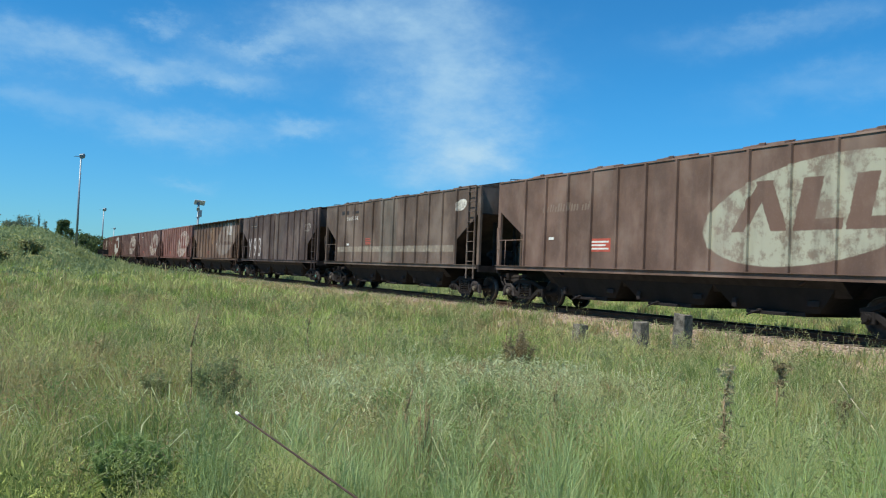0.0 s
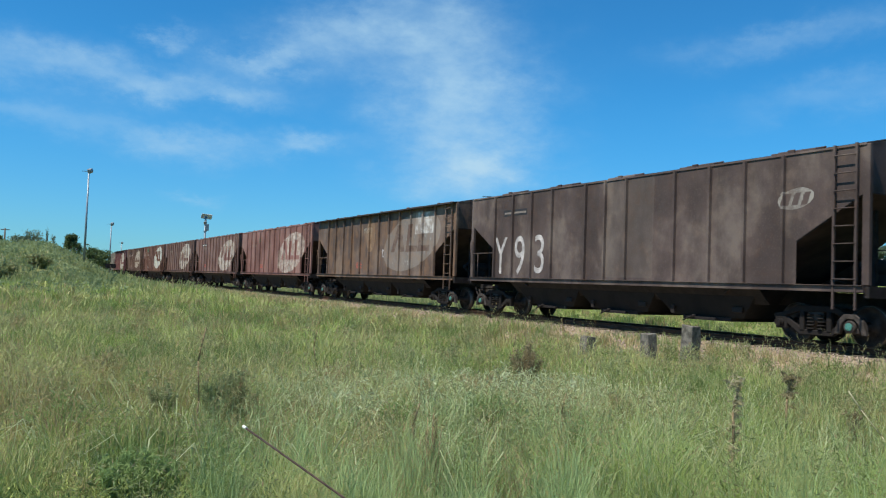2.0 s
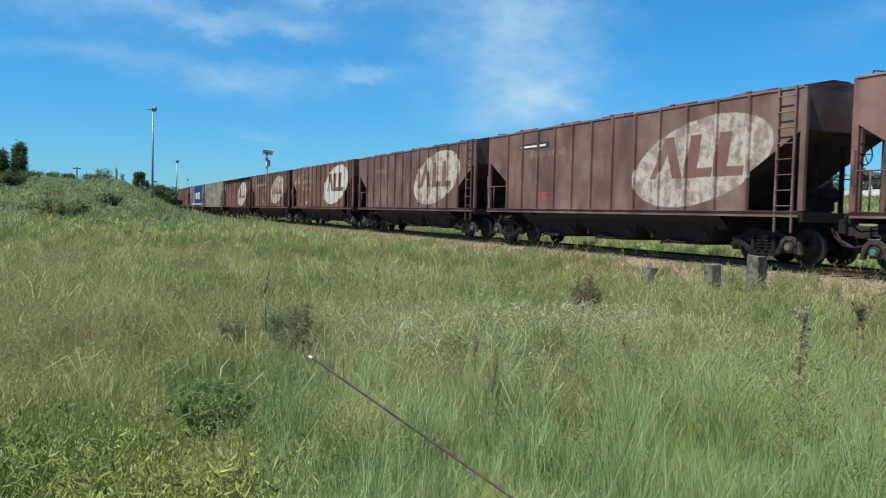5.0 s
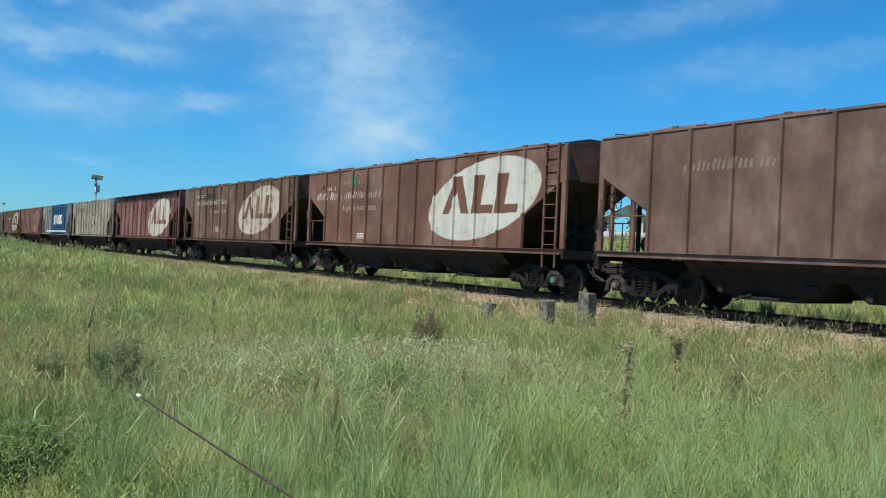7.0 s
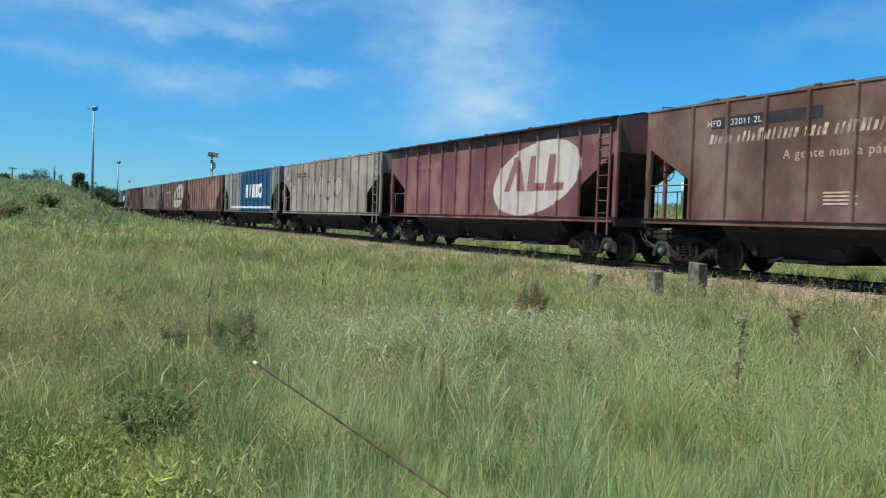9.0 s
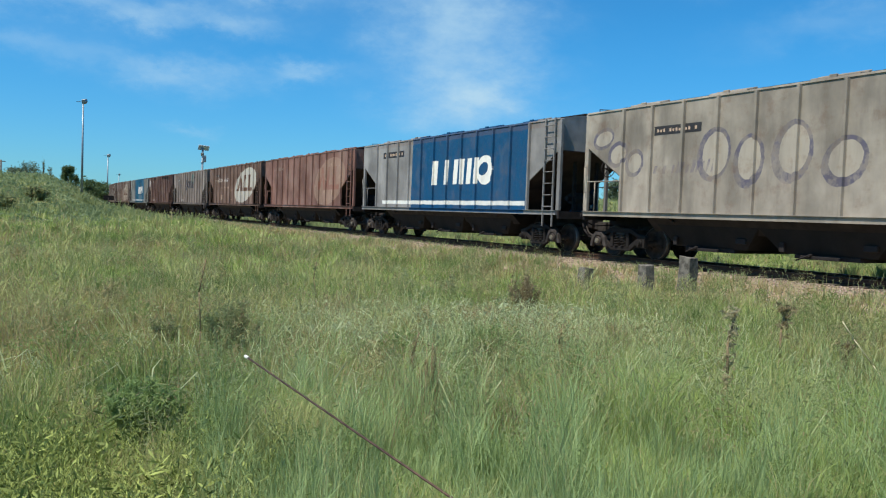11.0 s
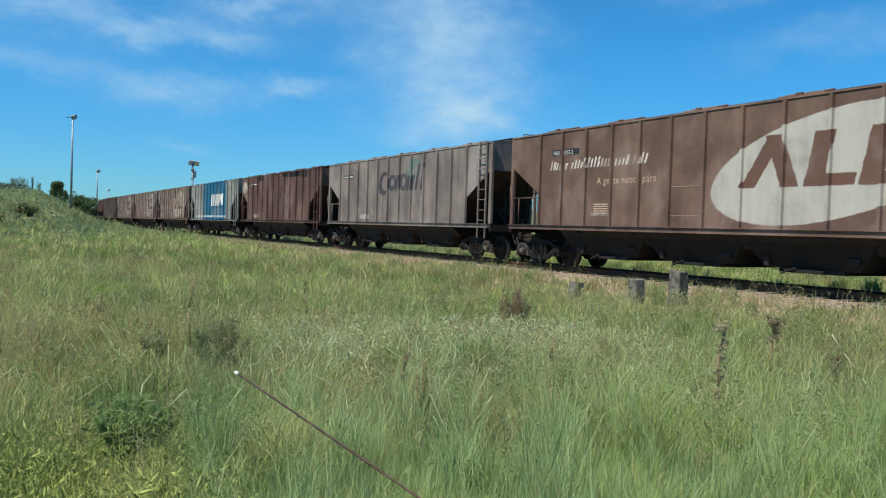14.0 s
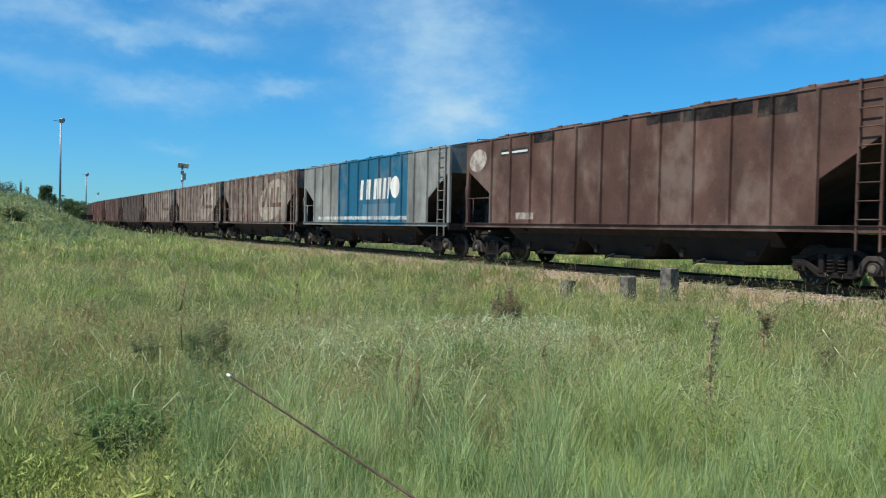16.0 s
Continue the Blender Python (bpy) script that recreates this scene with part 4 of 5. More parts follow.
         + [("oval", (10.55, 2.56, 0.56, 0.5, 0), lin(232, 230, 220), 0.1), ("oval", (10.44, 2.6, 0.3, 0.22, 0.2), lin(5, 74, 112), 0.05)],
         signs=[("dashes", 2.25, 4.05, 3.34, 3.51, 13, OFF_PAINT), ("plate", 2.1, 4.15, 3.3, 3.55, BLACK_PAINT)]),
    dict(label="orange-brown hopper wagon with a cream washed-out oval", base=lin(134, 92, 79), rust=0.25, streak=0.2,
         marks=emblem(lin(196, 170, 146), lin(138, 96, 82), 0.6, 11.4, 2.45, 2.2, 1.15) + words(1.9, 3.25, 6, 0.22, OFF, 0.5, 0.2, 14)),
    dict(label="brown hopper wagon with a clear oval emblem", base=lin(116, 87, 73), rust=0.18, streak=0.2,
         marks=emblem(lin(180, 175, 163), lin(104, 76, 64), 0.2, 10.95, 2.5, 2.85, 1.1) + words(1.95, 2.84, 11, 0.27, lin(205, 196, 184), 0.3, 0.3, 15) + words(3.9, 1.5, 6, 0.1, OFF, 0.4, 0, 16),
         signs=[("text", "HFD 638353-2", 0.165, 2.13, 3.265, WHITE_PAINT, 0.78), ("plate", 2.08, 3.3, 3.24, 3.42, BLACK_PAINT), ("rows", 6.75, 7.75, 1.5, 1.52, 1, OFF_PAINT), ("rows", 6.75, 7.75, 2.2, 2.22, 1, OFF_PAINT), ("rows", 4.0, 4.75, 1.55, 1.85, 5, OFF_PAINT), ("text", "A gente nunca pára", 0.28, 4.1, 2.36, OFF_PAINT, 0.88)]),
    dict(label="grey-taupe hopper wagon with dark smeared lettering", base=lin(136, 122, 114), rust=0.12, streak=0.35,
         marks=[("bar", (13.2, 14.2, 2.2, 3.9, 0.1), lin(176, 172, 166), 0.6)] 
         + [("oval", (9.0, 3.3, 0.75, 0.42, 0.1), lin(96, 116, 108), 0.4)]
         + [("oval", (a, 2.85, b, c, 0.1), lin(66, 66, 70), 0.12) for a, b, c in ((6.35, 0.5, 0.5), (7.15, 0.36, 0.34), (8.2, 0.36, 0.36))]
         + [("oval", (a, 2.86, b, c, 0.1), lin(122, 110, 104), 0.1) for a, b, c in ((6.5, 0.34, 0.32), (7.18, 0.16, 0.16), (8.22, 0.16, 0.18))]
         + [("bar", (a, a + 0.2, 2.5, b, 0.25), lin(66, 66, 70), 0.12) for a, b in ((7.4, 3.15), (7.7, 3.15), (8.45, 3.1), (8.85, 3.1), (9.2, 3.5), (9.62, 3.5))] + [("bar", (3.9, 4.9, 1.35, 1.55, 0), lin(200, 196, 186), 0.4)],
         signs=[("plate", 1.95, 3.0, 3.2, 3.36, BLACK_PAINT), ("rows", 2.0, 2.95, 3.23, 3.33, 1, WHITE_PAINT)]),
    dict(label="dark red-brown hopper wagon with torn upper panels", base=lin(98, 66, 56), rust=0.3, streak=0.3,
         marks=[("oval", (0.65, 3.3, 0.52, 0.36, 0.1), lin(190, 180, 168), 0.35), ("bar", (3.75, 4.75, 3.62, 3.9, 0), lin(18, 14, 14), 0.0), ("bar", (8.45, 9.55, 3.68, 3.9, 0), lin(18, 14, 14), 0.0),
                ("bar", (9.65, 11.6, 3.62, 3.9, 0), lin(18, 14, 14), 0.0), ("bar", (11.75, 12.7, 3.52, 3.9, 0), lin(18, 14, 14), 0.0), ("bar", (2.9, 3.8, 1.35, 1.55, 0), lin(170, 160, 150), 0.4)],
         signs=[("plate", 2.0, 3.5, 3.35, 3.55, BLACK_PAINT), ("rows", 2.05, 3.45, 3.39, 3.51, 1, WHITE_PAINT)]),
    dict(label="grey hopper wagon with a teal block and white bars", base=lin(140, 142, 138), rust=0.2, streak=0.35,
         marks=[("bar", (4.6, 11.5, SILL - 0.1, EAVE + 0.2, 0.02), lin(20, 96, 124), 0.12), ("bar", (2.0, 11.5, 1.34, 1.48, 0), lin(200, 205, 200), 0.3)]
         + [("bar", (7.0, 7.28, 2.2, 3.05, 0.1), lin(232, 230, 222), 0.15),  ("bar", (7.8, 8.05, 2.2, 3.05, 0.1), lin(232, 230, 222), 0.15),  ("bar", (8.4, 8.65, 2.2, 3.05, 0.1), lin(232, 230, 222), 0.15),
            ("bar", (8.85, 9.1, 2.2, 3.05, 0.1), lin(232, 230, 222), 0.15), ("bar", (9.3, 9.55, 2.2, 3.05, 0.1), lin(232, 230, 222), 0.15), ("bar", (9.75, 10.0, 2.2, 3.05, 0.1), lin(232, 230, 222), 0.15),  ("oval", (10.45, 2.65, 0.4, 0.44, 0), lin(232, 230, 222), 0.2),
            ("bar", (7.2, 10.4, 1.4, 2.0, 0.2), lin(150, 172, 180), 0.75)]),
    dict(label="brown hopper wagon with a worn pale oval", second=lin(176, 166, 152), base=lin(112, 84, 72), rust=0.28, streak=0.4,
         marks=emblem(lin(180, 168, 150), lin(108, 82, 70), 0.4, 10.6, 2.45, 2.5, 1.1)),
    dict(label="dusty brown hopper wagon with faded white streaks", second=lin(176, 166, 152), base=lin(118, 92, 80), rust=0.25, streak=0.5,
         marks=emblem(lin(182, 172, 158), lin(108, 84, 74), 0.45)),
    dict(label="dusty brown hopper wagon with a faded oval", second=lin(176, 166, 152), base=lin(112, 88, 78), rust=0.25, streak=0.5, marks=emblem(lin(182, 172, 158), lin(108, 84, 74), 0.5)),
    dict(label="dark brown hopper wagon with streaked panels", second=lin(120, 108, 100), base=lin(88, 72, 66), rust=0.25, streak=0.5),
    dict(label="brown hopper wagon with streaked panels", base=lin(112, 84, 74), rust=0.3, streak=0.4),
    dict(label="reddish brown hopper wagon with streaked panels", base=lin(124, 84, 74), rust=0.3, streak=0.4),
    dict(label="brown hopper wagon with streaked panels", base=lin(108, 84, 74), rust=0.3, streak=0.4),
    dict(label="dark brown hopper wagon with streaked panels", base=lin(98, 78, 70), rust=0.3, streak=0.4),
    dict(label="reddish brown hopper wagon with streaked panels", base=lin(120, 86, 76), rust=0.3, streak=0.4),
]
WHEELSETS, WAGONS = [], []
for spec in SPECS:
    WAGONS.append(make_wagon(spec))

# ---------------------------------------------------------------- beside the track
def at(az, far, up=None):
    """A place by azimuth in degrees and distance; on the ground unless up is given."""
    x, y = far * math.sin(radians(az)), far * math.cos(radians(az))
    return x, y, float(ground_z(x, y)) if up is None else up


def concrete_post(az, far, high, wide, lean, turn, label):
    x, y, z = at(az, far)
    f = Form()
    f.v = []
    n = 5
    rng = random.Random(int(az * 10))
    for k in range(n):
        h = -0.3 + (high + 0.3) * k / (n - 1)
        s = wide / 2 * (1.0 if k < n - 1 else 0.93)
        for sx, sy in ((-1, -1), (1, -1), (1, 1), (-1, 1)):
            f.v.append((sx * s + rng.uniform(-0.012, 0.012), sy * s * 0.9 + rng.uniform(-0.012, 0.012), h + (rng.uniform(-0.025, 0.02) if k == n - 1 else 0)))
    for k in range(n - 1):
        for j in range(4):
            f.f.append((k * 4 + j, k * 4 + (j + 1) % 4, k * 4 + 4 + (j + 1) % 4, k * 4 + 4 + j))
    f.f += [(3, 2, 1, 0), tuple(4 * n - 4 + j for j in range(4))]
    ob = new("concrete_post", f.mesh("concrete_post", CONCRETE, 0.012))
    ob.matrix_basis = pose(x, y, z, lean, lean * 0.5, turn)
    return tagged(ob, label, "post", "posts by the track")


concrete_post(38.75, 16.6, 0.60, 0.26, 2, 6, "short worn concrete post standing in the grass")
concrete_post(43.05, 16.6, 0.66, 0.27, -2, 4, "worn concrete post with a pale top by the track")
concrete_post(45.75, 16.3, 0.80, 0.29, 1, 8, "tallest worn concrete post by the track")


def light_pole(az, far, high, label, arms=1):
    x, y, z = at(az, far)
    top = EYE + high
    base = tagged(new("light_pole"), label, "light pole", "yard light poles")
    base.matrix_basis = pose(x, y, z)
    h = top - z
    part("mast", Form().tube((0, 0, -0.4), (0, 0, h), 0.10 * min(far / 72, 2), 10, 0.06 * min(far / 72, 2)).mesh("mast", GALV), base)
    k = min(far / 72, 1.9)
    part("crossarm", Form().box((-0.22 * k, 0, h), (0.6 * k, 0.06, 0.05)).tube((0, 0, h - 0.1), (0, 0, h + 0.1), 0.05).mesh("crossarm", GALV), base)
    lamp = Form().prism([(-0.16, -0.16), (0.12, -0.2), (0.2, 0.0), (0.14, 0.18), (-0.16, 0.16)], -0.18, 0.16, 1).mesh("floodlight", GALV, 0.02)
    fl = part("floodlight", lamp, base, pose(0.1 * k, 0.02, h + 0.08, 20, 0, -30) @ Matrix.Diagonal((k, k, k, 1)))
    part("lamp_glass", Form().box((0, -0.19, 0), (0.24, 0.02, 0.26)).mesh("lamp_glass", LAMP_GLASS), fl)
    return base


light_pole(4.12, 72, 72 * math.tan(radians(6.42)), "tall grey steel yard light pole with floodlights")
light_pole(5.66, 208, 208 * math.tan(radians(3.06)), "distant grey steel yard light pole with floodlights")
light_pole(6.35, 330, 330 * math.tan(radians(1.85)), "very distant grey yard light pole")


def panel_mast():
    x, y, z = at(11.65, 92)
    base = tagged(new("panel_mast"), "grey mast with a tilted panel and boxes behind the train", "signal mast")
    base.matrix_basis = pose(x, y, z)
    h = EYE + 92 * math.tan(radians(3.95)) - z
    part("mast", Form().tube((0, 0, -0.4), (0, 0, h), 0.11, 10).mesh("mast", GALV), base)
    part("panel", Form().box((0, 0, 0), (1.15, 0.06, 0.62), Matrix.Rotation(radians(38), 3, "X")).mesh("panel", PANEL_GREY), base, pose(0.1, 0, h, 0, 4, 0))
    part("panel_frame", Form().box((0, 0.06, 0), (1.2, 0.05, 0.08), Matrix.Rotation(radians(38), 3, "X")).box((0, 0.05, -0.2), (0.08, 0.05, 0.5)).mesh("panel_frame", GALV), base, pose(0.1, 0, h, 0, 4, 0))
    part("equipment_box", Form().box((0.16, 0, h - 1.2), (0.42, 0.3, 0.75)).mesh("equipment_box", GALV, 0.02), base)
    part("equipment_box", Form().box((-0.02, 0, h - 0.75), (0.3, 0.26, 0.3)).mesh("equipment_box", BOX_PALE, 0.02), base)
    part("bracket", Form().box((0, 0, h - 1.65), (0.3, 0.3, 0.12)).mesh("bracket", GALV), base)


panel_mast()


def marker_board():
    x, y, z = at(5.75, 96)
    b = tagged(new("marker_board"), "small dark board on a post by the track", "sign")
    b.matrix_basis = pose(x, y, z)
    part("post", Form().tube((0, 0, -0.3), (0, 0, 1.5), 0.05).mesh("post", RUST_SHADE), b)
    part("board", Form().box((0, 0, 1.45), (1.1, 0.05, 0.5)).mesh("board", RUST_SHADE, 0.01), b)


marker_board()


def shelter():
    x, y, z = at(48.15, 60)
    b = tagged(new("shelter"), "open shelter with a pale blue gabled roof on posts", "shelter")
    b.matrix_basis = pose(x, y, z, 0, 0, -40)
    for sx in (-1.1, 1.1):
        for sy in (-1.0, 1.0):
            part("post", Form().box((sx, sy, 0.8), (0.12, 0.12, 2.4)).mesh("post", WHITE_PAINT), b)
    for s in (-1, 1):
        part("roof_slope", Form().prism([(0, 2.75), (s * 1.45, 1.9), (s * 1.45, 1.83), (0, 2.66)], -1.4, 1.4, 1).mesh("roof_slope", BLUE_ROOF), b)
        part("gable", Form().prism([(-1.2, 1.98), (1.2, 1.98), (0, 2.66)], s * 1.1, s * 1.1 + 0.05, 1).mesh("gable", WHITE_PAINT), b)
    part("bench", Form().box((0, 0.6, 0.45), (1.8, 0.4, 0.08)).box((-0.7, 0.6, 0.2), (0.1, 0.3, 0.45)).box((0.7, 0.6, 0.2), (0.1, 0.3, 0.45)).mesh("bench", BLUE_ROOF), b)


shelter()


def white_tank():
    x, y, z = at(45.2, 62)
    b = tagged(new("water_tank"), "white rounded tank on a low stand beyond the track", "tank")
    b.matrix_basis = pose(x, y, z)
    part("tank", Form().tube((0, 0, 0.9), (0, 0, 2.0), 0.8, 18).tube((0, 0, 2.0), (0, 0, 2.3), 0.8, 18, 0.35).mesh("tank", WHITE_PAINT), b)
    for sx, sy in ((-0.5, -0.5), (0.5, -0.5), (0.5, 0.5), (-0.5, 0.5)):
        part("leg", Form().box((sx, sy, 0.4), (0.1, 0.1, 1.1)).mesh("leg", GALV), b)


white_tank()


def boundary_wall():
    """A cream wall of posts and panels along the far side of the yard."""
    n = 14
    b = tagged(new("boundary_wall"), "low cream boundary wall of panels between posts", "wall")
    panel = Form().box((0, 0, 0.4), (3.0, 0.1, 1.3)).mesh("panel", PLASTER)
    post = Form().box((0, 0, 0.5), (0.2, 0.2, 1.6)).mesh("post", PLASTER, 0.01)
    for k in range(n):
        x, y = 50.0 + 0.9 * k, 48.0 - 3.05 * k
        z = float(ground_z(x, y))
        part("panel", panel, b, pose(x, y, z, 0, 0, -73.6))
        part("post", post, b, pose(x - 0.43, y + 1.53, z, 0, 0, -73.6))


boundary_wall()


def house(az, far, wide, deep, high, turn, label, mat=PLASTER):
    x, y, z = at(az, far)
    b = tagged(new("house"), label, "house", "low far houses")
    b.matrix_basis = pose(x, y, z, 0, 0, turn)
    part("wall", Form().box((0, 0, high / 2 - 0.5), (wide, deep, high + 1)).mesh("wall", mat), b)
    part("roof", Form().prism([(-deep / 2 - 0.4, high), (deep / 2 + 0.4, high), (0, high + deep * 0.22)], -wide / 2 - 0.4, wide / 2 + 0.4, 0).mesh("roof", ROOF_TILE), b)
    for k in (-0.3, 0.05):
        win = part("window", Form().box((k * wide, -deep / 2 - 0.02, high * 0.55), (1.1, 0.08, 1.0)).mesh("window", WHITE_PAINT), b)
        part("pane", Form().box((k * wide, -deep / 2 - 0.07, high * 0.55), (0.9, 0.03, 0.8)).mesh("pane", PANEL_DARK), win)
    part("door", Form().box((0.3 * wide, -deep / 2 - 0.02, 1.0), (0.9, 0.08, 2.0)).mesh("door", DRY_STALK), b)


house(3.75, 200, 5, 4, 1.6, 10, "low pale house beyond the grassy rise")
house(4.7, 215, 3.5, 4, 1.5, -5, "low pale house among far trees")
house(-0.9, 190, 9, 5, 1.6, 8, "long low pale building on the rise")
house(55.5, 120, 12, 6, 2.5, -50, "pale low house beyond the train")
house(66.0, 110, 12, 6, 2.5, -60, "pale low house among trees beyond the train")


# ---------------------------------------------------------------- plants
RNG = np.random.default_rng(11)


def blades(name, x, y, high, wide, lean, mat, z=None, curl=0.5):
    """Grass: each blade a curved strip with a pointed tip."""
    n = len(x)
    z = ground_z(x, y) - 0.03 if z is None else z
    ang, turn = RNG.uniform(0, 2 * np.pi, n), RNG.uniform(0, np.pi, n)
    lx, ly = np.cos(ang) * lean * high, np.sin(ang) * lean * high
    wx, wy = np.cos(turn) * wide / 2, np.sin(turn) * wide / 2
    base = np.stack([x, y, z], -1)
    mid = base + np.stack([lx * 0.35, ly * 0.35, high * 0.6], -1)
    tip = base + np.stack([lx, ly, high * (1 - curl * np.clip(lean, 0, 1.2) * 0.45)], -1)
    w = np.stack([wx, wy, np.zeros(n)], -1)
    co = np.stack([base - w, base + w, mid + w * 0.8, mid - w * 0.8, tip], 1).reshape(-1, 3)
    i = np.arange(n) * 5
    loops = np.stack([i, i + 1, i + 2, i + 3, i + 3, i + 2, i + 4], -1).ravel()
    return cloud_of_faces(name, co, loops, np.tile([4, 3], n), mat)


def patchy(x, y, scale, seed):
    return 0.5 + 0.25 * (np.sin(x * scale + seed) * np.cos(y * scale * 1.3 - seed) + np.sin((x + y) * scale * 0.6 + 2 * seed) + 0.6 * np.sin(x * scale * 2.7 - y * scale * 2.1 + seed)) / 1.3


def clumps_at(x, y, cell, seed):
    """Tussocks on a jittered grid: how near each place is to the heart of its tussock, and that tussock's own chance number."""
    def chance(i, j, k):
        v = np.sin(i * 127.1 + j * 311.7 + (k + seed) * 74.7) * 43758.5453
        return v - np.floor(v)
    gx, gy = np.floor(x / cell), np.floor(y / cell)
    best, own = np.full(len(x), 9.0), np.zeros(len(x))
    for a in (-1, 0, 1):
        for b in (-1, 0, 1):
            i, j = gx + a, gy + b
            d = np.hypot((i + 0.15 + 0.7 * chance(i, j, 1)) * cell - x, (j + 0.15 + 0.7 * chance(i, j, 2)) * cell - y) / cell
            near = d < best
            best, own = np.where(near, d, best), np.where(near, chance(i, j, 3), own)
    return np.clip(1.25 - 1.6 * best, 0, 1), own


def tussocky(x, y, cell, seed, low=0.36):
    """A height factor that rises in uneven tussocks with low gaps between."""
    heart, own = clumps_at(x, y, cell, seed)
    return low + (1.5 - low) * heart * (0.35 + 0.65 * own)


def scatter(n, near, far, az0=-14, az1=80, power=1.0):
    """Random places in a fan of the field, thinning out with distance."""
    r = near * (far / near) ** (RNG.random(n) ** power)
    a = np.radians(RNG.uniform(az0, az1, n))
    x, y = r * np.sin(a), r * np.cos(a)
    keep = (x < track_x(y) - 2.75 - 0.9 * patchy(x, y, 0.8, 4.0) * (y < 60) + RNG.normal(0, 0.5, n)) | (x > track_x(y) + 2.9)
    return x[keep], y[keep], r[keep]


def tufts(x, y, r, count, high, spread, wide, lean):
    """Blades fanning out of tufts: places, heights and leans of each blade."""
    n = len(x)
    a = RNG.uniform(0, 6.28, (n, count))
    d = spread[:, None] * np.sqrt(RNG.random((n, count)))
    bx, by = x[:, None] + np.cos(a) * d, y[:, None] + np.sin(a) * d
    h = high[:, None] * RNG.uniform(0.45, 1.1, (n, count))
    w = wide[:, None] * RNG.uniform(0.6, 1.4, (n, count))
    ln = lean[:, None] * RNG.uniform(0.3, 1.5, (n, count))
    return bx.ravel(), by.ravel(), h.ravel(), w.ravel(), ln.ravel()


def build_grass():
    def lay(name, spot, count, high, spread, wide, lean, mat, label):
        x, y, r = spot
        bx, by, h, w, ln = tufts(x, y, r, count, high, spread, wide, lean)
        tagged(new(name, blades(name, bx, by, h, w, ln, mat)), label, "grass", kind="stuff")
    def lay_toned(name, spot, cell, seed, count, high, spread, wide, lean, label):
        """The same grass in tussocks of deep, common and pale tone; paler and drier away from the track."""
        _, own = clumps_at(spot[0], spot[1], cell, seed)
        dry = 0.86 - 0.24 * step(30, 8, np.degrees(np.arctan2(spot[0], spot[1])))
        for tone, mat, pick in (("deep green", LUSH, own < 0.2), ("pale green", GRASS, (own >= 0.2) & (own < dry)), ("straw-toned", PALE_GRASS, own >= dry)):
            sub = tuple(q[pick] for q in spot)
            lay(name, sub, count, high[pick], spread[pick], wide[pick], lean[pick], mat, tone + " " + label)
    U = lambda a, b, q: RNG.uniform(a, b, len(q))
    p = scatter(10500, 2.0, 12.5, -16, 84, 0.72)
    lay_toned("near_grass", p, 0.55, 1, 34, (0.2 + 0.42 * patchy(p[0], p[1], 0.9, 1.0)) * U(0.75, 1.2, p[0]) * tussocky(p[0], p[1], 0.55, 1, 0.2), U(0.04, 0.16, p[0]), U(0.0017, 0.004, p[0]), U(0.2, 1.15, p[0]), "tall meadow grass in tussocks")
    p = scatter(3800, 2.4, 9.5, 12, 76, 0.75)
    lay("fine_grass", p, 24, U(0.4, 0.66, p[0]) * tussocky(p[0], p[1], 0.45, 5, 0.2), U(0.05, 0.14, p[0]), U(0.002, 0.0038, p[0]), U(0.15, 0.6, p[0]), GRASS_BLUE, "fine blue-green tufted grass")
    p = scatter(5200, 0.9, 30, 84, 344, 0.7)
    lay("open_grass", p, 16, U(0.15, 0.5, p[0]), U(0.05, 0.2, p[0]), 0.004 + 0.0006 * p[2], U(0.2, 1.1, p[0]), GRASS, "pale green grass over the rest of the field")
    p = scatter(900, 0.9, 2.1, -16, 84, 1.0)
    lay("short_grass", p, 24, U(0.12, 0.35, p[0]), U(0.05, 0.14, p[0]), U(0.003, 0.006, p[0]), U(0.2, 1.1, p[0]), GRASS, "short trodden green grass")
    p = scatter(15500, 11, 44, -16, 80, 0.8)
    h = (0.24 + 0.44 * patchy(p[0], p[1], 0.5, 2.0)) * U(0.7, 1.2, p[0]) * tussocky(p[0], p[1], 1.1, 9) * np.where(p[0] > track_x(p[1]) - 4.4, 0.55, 1.0)
    lay_toned("field_grass", p, 1.1, 9, 15, h, U(0.08, 0.3, p[0]), 0.00075 * p[2], U(0.2, 1.1, p[0]), "grass across the field")
    p = scatter(9500, 42, 150, -16, 60, 0.9)
    lay("far_grass", p, 14, (0.25 + 0.4 * patchy(p[0], p[1], 0.3, 3.0)) * U(0.6, 1.3, p[0]) * tussocky(p[0], p[1], 3.0, 4), U(0.2, 0.9, p[0]), 0.001 * p[2], U(0.15, 0.8, p[0]), FAR_GRASS, "far grass on the rise")
    p = scatter(2600, 5, 40, -16, 70, 0.7)
    k = patchy(p[0], p[1], 0.45, 9.0) > 0.52
    p = tuple(q[k] for q in p)
    lay("russet_grass", p, 20, U(0.35, 0.62, p[0]), U(0.08, 0.3, p[0]), 0.0022 + 0.0005 * p[2], U(0.2, 0.7, p[0]), RUSSET, "russet seeding grass in drifts")
    # lush dark tussocks
    p = scatter(2600, 4.2, 34, -14, 72, 0.75)
    k = patchy(p[0], p[1], 0.75, 3.3) > 0.6
    p = tuple(q[k] for q in p)
    lay("lush_tussocks", p, 70, U(0.3, 0.6, p[0]), U(0.12, 0.38, p[0]), 0.0025 + 0.0005 * p[2], U(0.2, 0.8, p[0]), LUSH, "deep green tussocks among the paler grass")
    # bleached tufts on the bare strip before the rails
    x, y = TRACK_X - RNG.uniform(2.2, 5.0, 1500), 4 + 80 * RNG.random(1500) ** 1.3
    p = (x, y, np.hypot(x, y))
